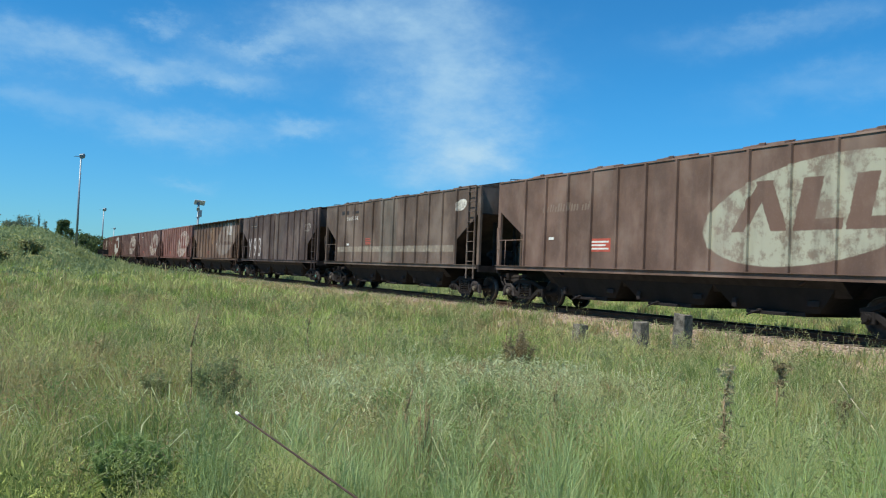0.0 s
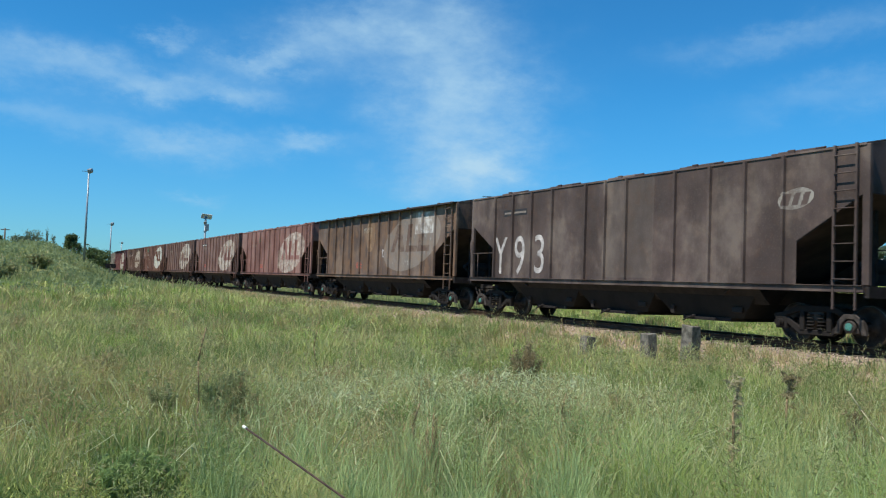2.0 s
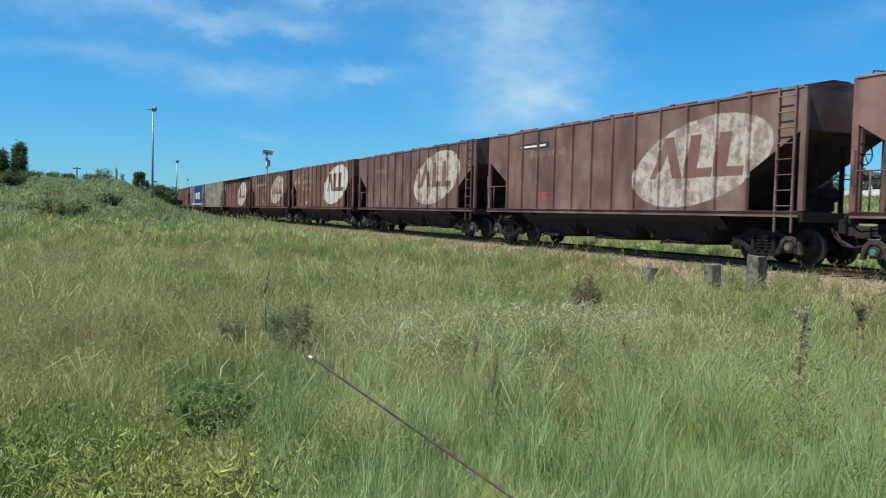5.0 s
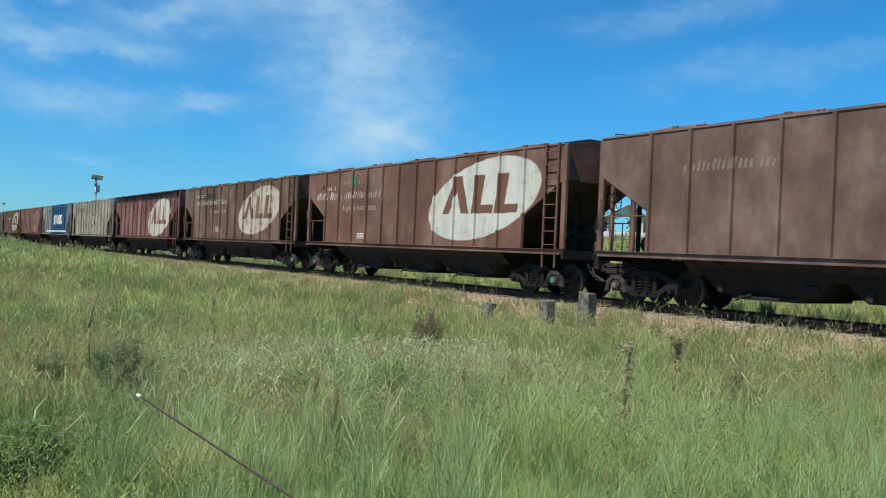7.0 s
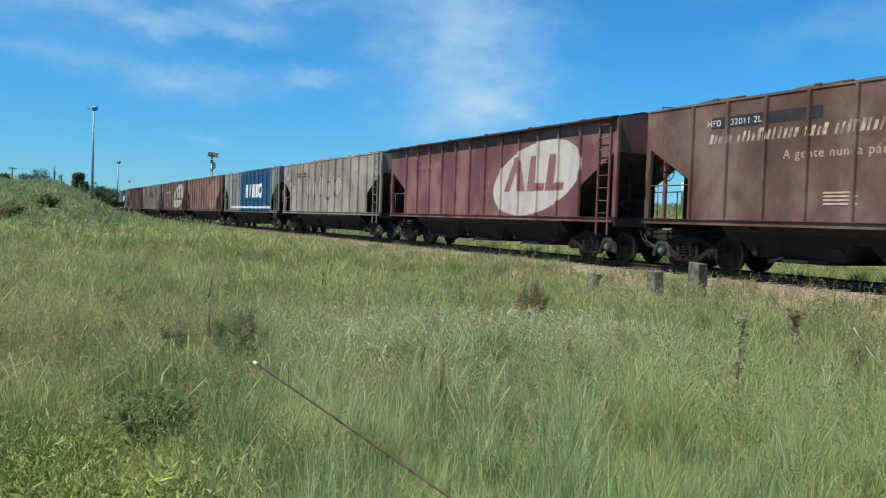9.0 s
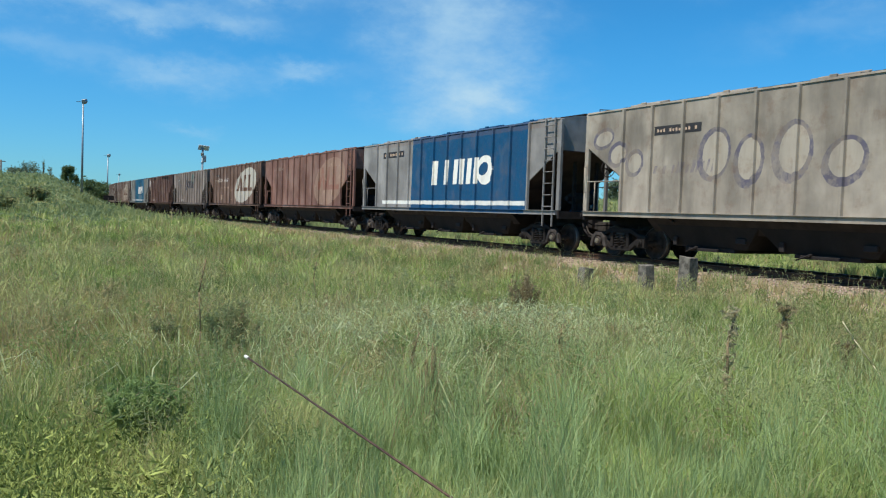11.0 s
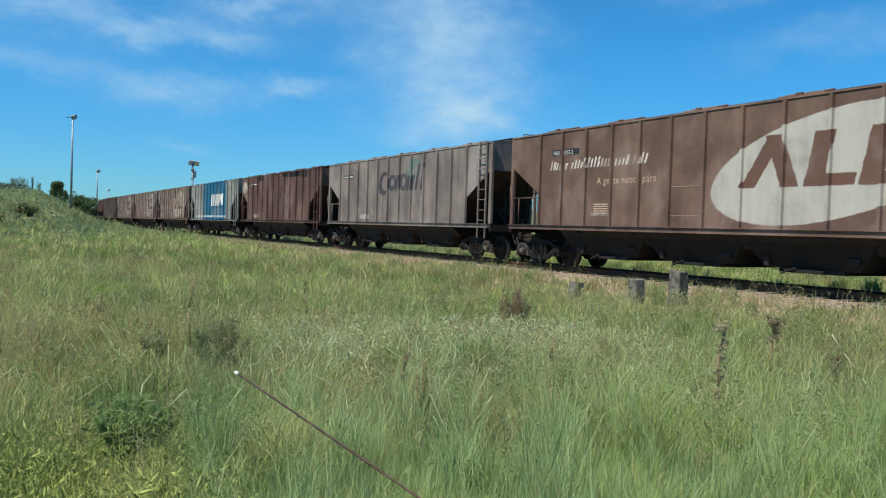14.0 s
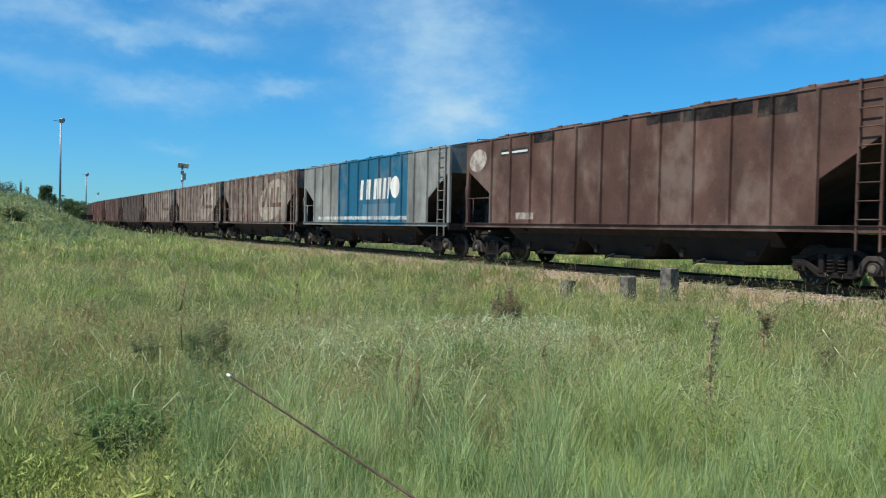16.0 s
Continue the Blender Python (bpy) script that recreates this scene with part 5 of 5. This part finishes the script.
    lay("bleached_tufts", p, 22, U(0.08, 0.3, x), U(0.05, 0.22, x), 0.0008 * p[2], U(0.3, 1.2, x), VERGE, "bleached dry tufts on bare earth by the rails")
    # stalks with seed heads
    x, y, r = scatter(20000, 4.6, 26, -16, 80, 0.8)
    k = patchy(x, y, 0.6, 7.0) > 0.42
    x, y, r = x[k], y[k], r[k]
    h = RNG.uniform(0.4, 0.72, len(x))
    tagged(new("seeding_stalks", blades("seeding_stalks", x, y, h, 0.0008 + 0.00025 * r, RNG.uniform(0.1, 0.8, len(x)), SEEDS)), "thin pale seeding grass stalks", "grass", kind="stuff")
    ang, ln = RNG.uniform(0, 6.28, (len(x), 3)), RNG.uniform(0.04, 0.12, (len(x), 3))
    hz = h[:, None] * RNG.uniform(0.7, 0.95, (len(x), 3))
    hx = (x[:, None] + np.cos(ang) * 0.025).ravel()
    hy = (y[:, None] + np.sin(ang) * 0.025).ravel()
    hz = (ground_z(x, y)[:, None] + hz).ravel()
    tagged(new("seed_heads", blades("seed_heads", hx, hy, ln.ravel(), 0.0022 + 0.0002 * np.repeat(r, 3), RNG.uniform(0.2, 1.2, len(hx)), SEEDS, hz)), "feathery pale seed heads", "grass", kind="stuff")
    # weeds along the ballast and under the wagons
    cx, cy = RNG.uniform(11.6, 14.5, 2600), RNG.uniform(3, 95, 2600)
    k = patchy(cx, cy, 1.4, 5.0) + RNG.normal(0, 0.12, len(cx)) - 0.06 * (cx - 12.5) > 0.46
    x, y = np.repeat(cx[k], 16) + RNG.normal(0, 0.09, 16 * k.sum()), np.repeat(cy[k], 16) + RNG.normal(0, 0.09, 16 * k.sum())
    tagged(new("trackside_weeds", blades("trackside_weeds", x, y, RNG.uniform(0.08, 0.36, len(x)), RNG.uniform(0.008, 0.022, len(x)), RNG.uniform(0.2, 1.0, len(x)), FAR_GRASS)), "scattered green weeds on the ballast edge", "weeds", kind="stuff")
    x, y = RNG.uniform(17.5, 36, 60000), RNG.uniform(2, 110, 60000)
    tagged(new("verge_grass", blades("verge_grass", x, y, RNG.uniform(0.06, 0.22, len(x)), RNG.uniform(0.02, 0.045, len(x)), RNG.uniform(0.2, 0.8, len(x)), FAR_GRASS)), "short green grass beyond the track", "grass", kind="stuff")


build_grass()


def leaves(name, centres, size, mat, stretch=1.0):
    """Small folded leaves round the given centres."""
    c = np.asarray(centres)
    n = len(c)
    a = RNG.normal(size=(n, 3))
    a /= np.linalg.norm(a, axis=1)[:, None]
    b = np.cross(a, RNG.normal(size=(n, 3)))
    b /= np.linalg.norm(b, axis=1)[:, None]
    s = (np.asarray(size) * RNG.uniform(0.6, 1.4, n))[:, None]
    co = np.stack([c - a * s * stretch, c + b * s * 0.4, c + a * s * stretch, c - b * s * 0.4], 1).reshape(-1, 3)
    i = np.arange(n) * 4
    loops = np.stack([i, i + 1, i + 2, i + 3], -1).ravel()
    return cloud_of_faces(name, co, loops, np.full(n, 4), mat)


def herb(kind, az, far, high, wide, n, size, mat, label, category="shrub", stretch=1.4):
    """A bushy herb: thin stems fanning out of one root, leaves along them."""
    x, y, z = at(az, far)
    b = tagged(new(kind), label, category)
    b.matrix_basis = pose(x, y, z)
    f = Form()
    pts = []
    rng = np.random.default_rng(int(az * 100 + far * 10))
    stems = 16
    for k in range(stems):
        w, tilt = rng.uniform(0, 6.28), rng.uniform(0.1, 1.0)
        tip = np.array([math.cos(w) * wide / 2 * tilt, math.sin(w) * wide / 2 * tilt, high * rng.uniform(0.6, 1.0) * (1 - 0.25 * tilt)])
        f.tube((0, 0, -0.05), tuple(tip), 0.006, 5, 0.003)
        u = rng.uniform(0.2, 1.05, n // stems)[:, None]
        pts.append(tip * u + rng.normal(0, 0.045 * wide, (n // stems, 3)))
    pts = np.concatenate(pts)
    pts[:, 2] = np.maximum(pts[:, 2], 0.02)
    part("stem_tuft", f.mesh("stem_tuft", DRY_STALK), b)
    part("foliage", leaves("foliage", pts, size, mat, stretch), b)
    return b


herb("dark_shrub", 13.9, 8.0, 0.68, 0.62, 9000, 0.009, SHRUB, "dark grey-green bushy herb in the grass", stretch=3.2)
herb("dark_shrub", 9.4, 8.4, 0.5, 0.4, 2600, 0.010, SHRUB, "dark grey-green herb tuft in the grass", stretch=3.0)
herb("dark_shrub", 6.0, 11.5, 0.5, 0.9, 3000, 0.018, SHRUB_BROWN, "browning herb tuft in the grass")
herb("brown_shrub", 34.6, 11.3, 0.85, 0.55, 6000, 0.014, SHRUB_DRY, "browning bushy herb in the field")
herb("brown_shrub", 29.5, 13.5, 0.6, 0.6, 3000, 0.018, SHRUB, "slim dark herb in the field")
herb("feathery_herb", 8.2, 5.1, 0.5, 0.5, 18000, 0.0075, FERN, "soft green feathery herb in the grass", stretch=3.2)
herb("brown_shrub", 28.0, 5.9, 0.62, 0.26, 2200, 0.008, SHRUB_BROWN, "thin browning herb in tall grass")
herb("dark_shrub", 31.0, 8.6, 0.4, 0.5, 2000, 0.015, SHRUB, "low dark herb in the grass")
for az, far, high, wide, leafage, words_for in (
        (25.2, 7.6, 0.50, 0.70, FERN, "loose green weed clump in the meadow"), (27.4, 8.8, 0.52, 0.60, SHRUB_BROWN, "loose browning weed clump in the meadow"),
        (31.5, 9.4, 0.55, 0.70, SHRUB_BROWN, "loose browning weed clump in the meadow"), (32.8, 8.0, 0.46, 0.60, FERN, "loose green weed clump in the meadow"),
        (38.6, 7.4, 0.45, 0.60, FERN, "loose green weed clump in the meadow"), (40.8, 8.6, 0.48, 0.55, SHRUB_BROWN, "loose browning weed clump in the meadow"),
        (20.5, 10.5, 0.55, 0.80, SHRUB_BROWN, "loose browning weed clump in the meadow"), (3.2, 8.0, 0.46, 0.90, FERN, "loose green weed clump in the meadow")):
    herb("weed_clump", az, far, high, wide, 2000, 0.009, leafage, words_for, "weed", stretch=3.0)
herb("hill_bush", 1.55, 53, 0.9, 1.7, 4000, 0.08, SHRUB, "round dark bush on the grassy rise", "bush")
herb("hill_bush", -1.5, 46, 0.9, 3.4, 4000, 0.08, SHRUB, "spreading bush on the grassy rise", "bush")
herb("hill_bush", -4.6, 66, 1.3, 4.0, 4000, 0.09, CROWN, "leafy bush on the grassy rise", "bush")


def hillside_scrub():
    """Low scrub over the rise, with haze carried by its leaf colour."""
    n, per = 800, 70
    r = 34 + 86 * RNG.random(n) ** 0.8
    a = np.radians(RNG.uniform(-16, 6.0, n))
    x, y = r * np.sin(a), r * np.cos(a)
    w, h = RNG.uniform(0.4, 1.6, n) * np.clip(r / 60, 0.5, 1), RNG.uniform(0.25, 0.7, n) * np.clip(r / 60, 0.6, 1)
    q, d, u = RNG.uniform(0, 6.28, (n, per)), np.sqrt(RNG.random((n, per))), RNG.random((n, per)) ** 0.6
    px, py = x[:, None] + np.cos(q) * d * w[:, None], y[:, None] + np.sin(q) * d * w[:, None]
    pz = ground_z(px, py) + u * h[:, None] * (1.1 - 0.6 * d)
    c = np.stack([px, py, pz], -1).reshape(-1, 3)
    tagged(new("hillside_scrub", leaves("hillside_scrub", c, 0.09, SCRUB, 1.3)), "haze-tinted green scrub over the grassy rise", "scrub", kind="stuff")


hillside_scrub()


def build_leafy_patch():
    def patch(n, cx, cy, sx, sy, low, tall, size, stretch):
        k = n // 40
        px, py, ph = RNG.uniform(-1, 1, k) * sx + cx, RNG.uniform(-1, 1, k) * sy + cy, RNG.uniform(low, tall, k)
        x = np.repeat(px, 40) + RNG.normal(0, 0.07, k * 40)
        y = np.repeat(py, 40) + RNG.normal(0, 0.07, k * 40)
        z = ground_z(x, y) + np.repeat(ph, 40) * RNG.random(k * 40) ** 0.5
        return np.stack([x, y, z], -1)
    c = patch(36000, -0.8, 3.8, 2.2, 1.5, 0.08, 0.46, 0.02, 1.8)
    c = c[c[:, 1] < 4.8 - 0.9 * c[:, 0] + RNG.normal(0, 0.15, len(c))]
    c = c[c[:, 0] < 0.36 * c[:, 1] - 0.4 + RNG.normal(0, 0.15, len(c))]
    tagged(new("leafy_weeds", leaves("leafy_weeds", c, 0.013, WEED, 2.2)), "bright leafy weeds at the foot of the field", "weeds", kind="stuff")
    # whorls of long arching leaves on upright stems
    k = 2000
    px, py, ph = RNG.uniform(-2.6, 1.4, k), RNG.uniform(2.3, 5.9, k), RNG.uniform(0.12, 0.5, k)
    ok = (px < 0.36 * py - 0.36 + RNG.normal(0, 0.15, k)) & (py < 5.2 - 0.95 * px + RNG.normal(0, 0.2, k))
    px, py, ph = px[ok], py[ok], ph[ok]
    u = RNG.random((len(px), 40)) ** 0.45
    x, y = np.repeat(px, 40) + RNG.normal(0, 0.024, u.size), np.repeat(py, 40) + RNG.normal(0, 0.024, u.size)
    z = ground_z(x, y) + (u * ph[:, None]).ravel()
    tagged(new("whorled_weeds", blades("whorled_weeds", x, y, RNG.uniform(0.022, 0.04, len(x)), RNG.uniform(0.0035, 0.006, len(x)), RNG.uniform(0.6, 1.7, len(x)), WEED, z, 1.3)), "yellow-green weeds with whorls of narrow leaves", "weeds", kind="stuff")
    c = patch(7000, 4.7, 8.3, 1.9, 1.3, 0.2, 0.55, 0.02, 1.8)
    tagged(new("silvery_weeds", leaves("silvery_weeds", c, 0.015, PALE_LEAF, 2.6)), "silvery leafy weeds amid the grass", "weeds", kind="stuff")


build_leafy_patch()


def build_mixed_herbs():
    def clumps(name, n, near, far, az0, az1, per, spread, low, tall, size, stretch, mat, label):
        x, y, rr = scatter(n, near, far, az0, az1, 0.8)
        x, y, rr = x[x < track_x(y) - 3], y[x < track_x(y) - 3], rr[x < track_x(y) - 3]
        k = len(x)
        w = RNG.uniform(0.5, 1.3, k) * spread
        h = RNG.uniform(low, tall, k)
        a, d = RNG.uniform(0, 6.28, (k, per)), np.sqrt(RNG.random((k, per)))
        u = RNG.random((k, per)) ** 0.6
        px = x[:, None] + np.cos(a) * d * w[:, None] * (0.35 + 0.65 * u)
        py = y[:, None] + np.sin(a) * d * w[:, None] * (0.35 + 0.65 * u)
        pz = ground_z(x, y)[:, None] + u * h[:, None] * (1.1 - 0.4 * d)
        c = np.stack([px, py, pz], -1).reshape(-1, 3)
        tagged(new(name, leaves(name, c, size * np.repeat(0.6 + rr / 14, per), mat, stretch)), label, "weeds", kind="stuff")
    clumps("grey_herbs", 230, 4.5, 26, -14, 62, 320, 0.30, 0.3, 0.62, 0.008, 2.4, SHRUB, "grey-green bushy herbs dotted over the field")
    clumps("brown_herbs", 210, 5.0, 28, -14, 66, 300, 0.32, 0.3, 0.66, 0.008, 2.4, SHRUB_BROWN, "browning seeded herbs dotted over the field")
    clumps("green_herbs", 260, 3.2, 18, -14, 76, 260, 0.22, 0.2, 0.5, 0.0075, 2.6, LUSH, "bright green herbs in the grass")
    # wide arching leaves with pale undersides
    for n, cx, cy, sx, sy in ((480, 4.9, 8.0, 1.7, 1.0), (120, 5.5, 6.4, 2.0, 1.2)):
        x, y = RNG.normal(cx, sx, n), RNG.normal(cy, sy, n)
        x, y = np.repeat(x, 7) + RNG.normal(0, 0.04, n * 7), np.repeat(y, 7) + RNG.normal(0, 0.04, n * 7)
        m = len(x)
        tagged(new("arching_leaves", blades("arching_leaves", x, y, RNG.uniform(0.4, 0.74, m), RNG.uniform(0.006, 0.013, m), RNG.uniform(0.5, 1.5, m), PALE_LEAF, None, 1.1)), "pale wide arching grass leaves", "grass", kind="stuff")


build_mixed_herbs()


def thistle(az, far, high, lean, label, foliage=None, kind="dry_thistle", head=0.6, dry=SHRUB_DRY):
    x, y, z = at(az, far)
    b = tagged(new(kind), label, "dry plant" if foliage is None else "weed", "upright stalks in the field")
    b.matrix_basis = pose(x, y, z, 0, lean, 0)
    part("stem", Form().pipe([(0, 0, -0.05), (0.02, 0, high * 0.35), (-0.015, 0.01, high * 0.7), (0.03, 0, high)], 0.011 if foliage is None else 0.007).mesh("stem", DRY_STALK), b)
    rng = np.random.default_rng(int(az * 7))
    pts = []
    green = foliage is not None
    for k in range(26 if green else 44):
        u = rng.uniform(0.15, 1.0) ** (0.8 if green else head)
        w = rng.uniform(0, 6.28)
        r = rng.uniform(0.0, 0.07) * (0.35 + u * u) * (0.6 if green else 1.0)
        c = np.array([math.cos(w) * r, math.sin(w) * r, high * u])
        pts.append(c + rng.normal(0, 0.012, (6 if green else 8, 3)))
    part("weed_leaves" if green else "dry_leaves", leaves("stalk_leaves", np.concatenate(pts), 0.010 if green else 0.014, foliage or dry, 2.2), b)


thistle(51.6, 8.4, 0.80, 10, "tall dry brown thistle stalk", head=0.25)
thistle(48.4, 6.9, 0.88, 6, "bleached tan thistle stalk with clinging leaves", head=0.8, dry=TAN)
thistle(56.0, 8.8, 0.42, -8, "short dry brown thistle stalk")
thistle(11.55, 7.8, 1.05, 2, "tall thin green weed stalk with seed spikes", SHRUB_BROWN, "tall_weed")
thistle(19.6, 11.5, 0.80, -2, "tall thin dark weed stalk", SHRUB, "tall_weed")
thistle(19.7, 20.0, 0.85, 3, "tall thin dark weed stalk far in the field", SHRUB, "tall_weed")
thistle(26.6, 6.4, 0.62, 3, "tall thin browning weed stalk", SHRUB_BROWN, "tall_weed")
thistle(33.6, 13.2, 0.8, 3, "leaning browning weed stalk", SHRUB_BROWN, "tall_weed")
thistle(37.5, 7.2, 0.6, -4, "thin browning weed stalk in tall grass", SHRUB_BROWN, "tall_weed")
x, y, z = at(57.0, 8.4)
tagged(new("dry_straw", Form().pipe([(x + 0.1, y - 0.25, z), (x + 0.02, y - 0.05, z + 0.3), (x - 0.06, y + 0.10, z + 0.52), (x - 0.1, y + 0.2, z + 0.68)], 0.005).mesh("dry_straw", STRAW)), "pale leaning dry straw stalk", "dry plant")


def iron_rod():
    b = tagged(new("iron_rod"), "thin brown leaning iron rod with a white tip", "rod")
    a, c = Vector((1.07, 3.99, EYE - 0.765)), Vector((2.10, -1.30, EYE - 1.52))
    mid = (a + c) / 2 + Vector((0.0, 0, -0.012))
    part("bar", Form().pipe([tuple(c + (c - a) * 0.04), tuple(mid), tuple(a)], 0.0048, 8).mesh("bar", IRON_ROD), b)
    d = (a - c).normalized()
    part("tip", Form().tube(tuple(a - d * 0.005), tuple(a + d * 0.03), 0.0085, 8).mesh("tip", WHITE_PAINT), b, label="white painted tip")


iron_rod()


def tree(az, far, high, wide, n, size, label, slim=False, mat=CROWN):
    x, y, z = at(az, far)
    b = tagged(new("tree"), label, "tree", "far trees")
    b.matrix_basis = pose(x, y, z)
    rng = np.random.default_rng(int(abs(az) * 50 + far))
    f = Form().tube((0, 0, -0.5), (0.05 * high * rng.uniform(-1, 1), 0, high * 0.85), high * 0.022, 8, high * 0.006)
    pts = []
    for k in range(22):
        u = rng.uniform(0.28, 0.98)
        w = rng.uniform(0, 6.28)
        reach = wide / 2 * (1 - u * 0.75 if slim else math.sqrt(max(0.05, 1 - (2.2 * (u - 0.62)) ** 2))) * rng.uniform(0.5, 1.0)
        tip = np.array([math.cos(w) * reach, math.sin(w) * reach, high * min(1, u + 0.1)])
        f.tube((0, 0, high * (u - 0.12)), tuple(tip), high * 0.007, 5, high * 0.002)
        pts.append(tip * np.array([0.85, 0.85, 1]) + rng.normal(0, 1, (n // 22, 3)) * np.array([wide * 0.10, wide * 0.10, high * 0.055]))
    part("trunk", f.mesh("trunk", BARK), b)
    part("crown", leaves("crown", np.concatenate(pts), size, mat, 1.2), b)


def skyline_tree(az, far, el, wide, n, size, label, slim=False, mat=CROWN):
    """A tree whose top stands at the elevation el, in degrees."""
    tree(az, far, EYE + far * math.tan(radians(el)) - at(az, far)[2], wide, n, size, label, slim, mat)


skyline_tree(-4.9, 150, 3.1, 3.6, 4200, 0.2, "dark slim tree on the rise", True)
skyline_tree(-3.85, 150, 3.5, 3.4, 5000, 0.2, "tall dark conifer on the rise", True)
skyline_tree(-1.0, 118, 1.85, 2.0, 3000, 0.13, "round dark tree on the rise")
skyline_tree(-2.0, 200, 1.85, 5.0, 2000, 0.22, "low rounded tree on the skyline")
skyline_tree(-2.9, 195, 1.9, 4.5, 2000, 0.22, "low rounded tree on the skyline")
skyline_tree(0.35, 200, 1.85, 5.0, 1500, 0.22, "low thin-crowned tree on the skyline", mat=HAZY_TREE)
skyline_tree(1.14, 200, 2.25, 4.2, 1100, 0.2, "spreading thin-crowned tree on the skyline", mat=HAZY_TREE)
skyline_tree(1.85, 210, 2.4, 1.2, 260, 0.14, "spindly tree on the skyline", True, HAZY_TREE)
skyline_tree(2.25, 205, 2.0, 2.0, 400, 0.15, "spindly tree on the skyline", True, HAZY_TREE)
skyline_tree(3.3, 140, 2.05, 1.9, 3200, 0.14, "dark tree behind the rise")
skyline_tree(3.65, 150, 1.55, 1.8, 1500, 0.14, "small dark tree behind the rise")
skyline_tree(4.65, 170, 1.3, 4.0, 2400, 0.2, "low dark tree behind the rise")
skyline_tree(5.3, 180, 1.15, 4.4, 2400, 0.2, "low dark tree by the far track")


def utility_pole():
    x, y, z = at(-0.52, 150)
    b = tagged(new("utility_pole"), "distant timber utility pole with a crossarm", "utility pole")
    b.matrix_basis = pose(x, y, z)
    h = EYE + 150 * math.tan(radians(2.42)) - z
    part("mast", Form().tube((0, 0, -0.5), (0, 0, h), 0.16, 8, 0.11).mesh("mast", BARK), b)
    part("crossarm", Form().box((0, 0, h - 0.25), (1.3, 0.12, 0.14)).mesh("crossarm", BARK), b)


utility_pole()
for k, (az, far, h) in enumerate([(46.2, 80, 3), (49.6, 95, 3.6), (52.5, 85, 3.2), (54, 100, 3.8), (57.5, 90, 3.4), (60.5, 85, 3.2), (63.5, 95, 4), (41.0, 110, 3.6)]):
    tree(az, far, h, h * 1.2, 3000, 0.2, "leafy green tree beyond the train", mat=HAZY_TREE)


def woods():
    pts = []
    for az in np.arange(-40, 110, 0.22):
        far = 330 + 60 * math.sin(az * 0.7) + RNG.uniform(-25, 25)
        h = far * math.radians(0.75 + 0.5 * RNG.random() ** 2 + 0.22 * math.sin(az * 1.9))
        w = far * 0.0045
        x, y = far * math.sin(radians(az)), far * math.cos(radians(az))
        z = float(ground_z(x, y))
        c = RNG.normal(size=(70, 3)) * np.array([w * 0.5, w * 0.5, h * 0.24]) + np.array([x, y, z + h * 0.62])
        c[:, 2] = np.clip(c[:, 2], z + 0.1, z + 1.25 * h)
        pts.append(c)
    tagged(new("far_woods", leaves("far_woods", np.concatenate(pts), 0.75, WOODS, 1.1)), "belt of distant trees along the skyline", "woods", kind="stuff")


woods()


# ---------------------------------------------------------------- what moves
def motions():
    times = [k * 0.5 for k in range(33)]
    for k, w in enumerate(WAGONS):
        rows = []
        for t in times:
            s = FRONT + PITCH * k - SPEED * t - HALF
            x, y, turn = on_track(s)
            rows.append((t, pose(x, y, RAIL_TOP, 0, 0, turn)))
        walk(w, rows)
    spin = math.degrees(SPEED / WHEEL_R / FPS)
    for ax in WHEELSETS:
        x, y, z = ax.matrix_basis.translation
        walk(ax, [(k / FPS, pose(x, y, z, (k * spin) % 360)) for k in range(481)])


motions()
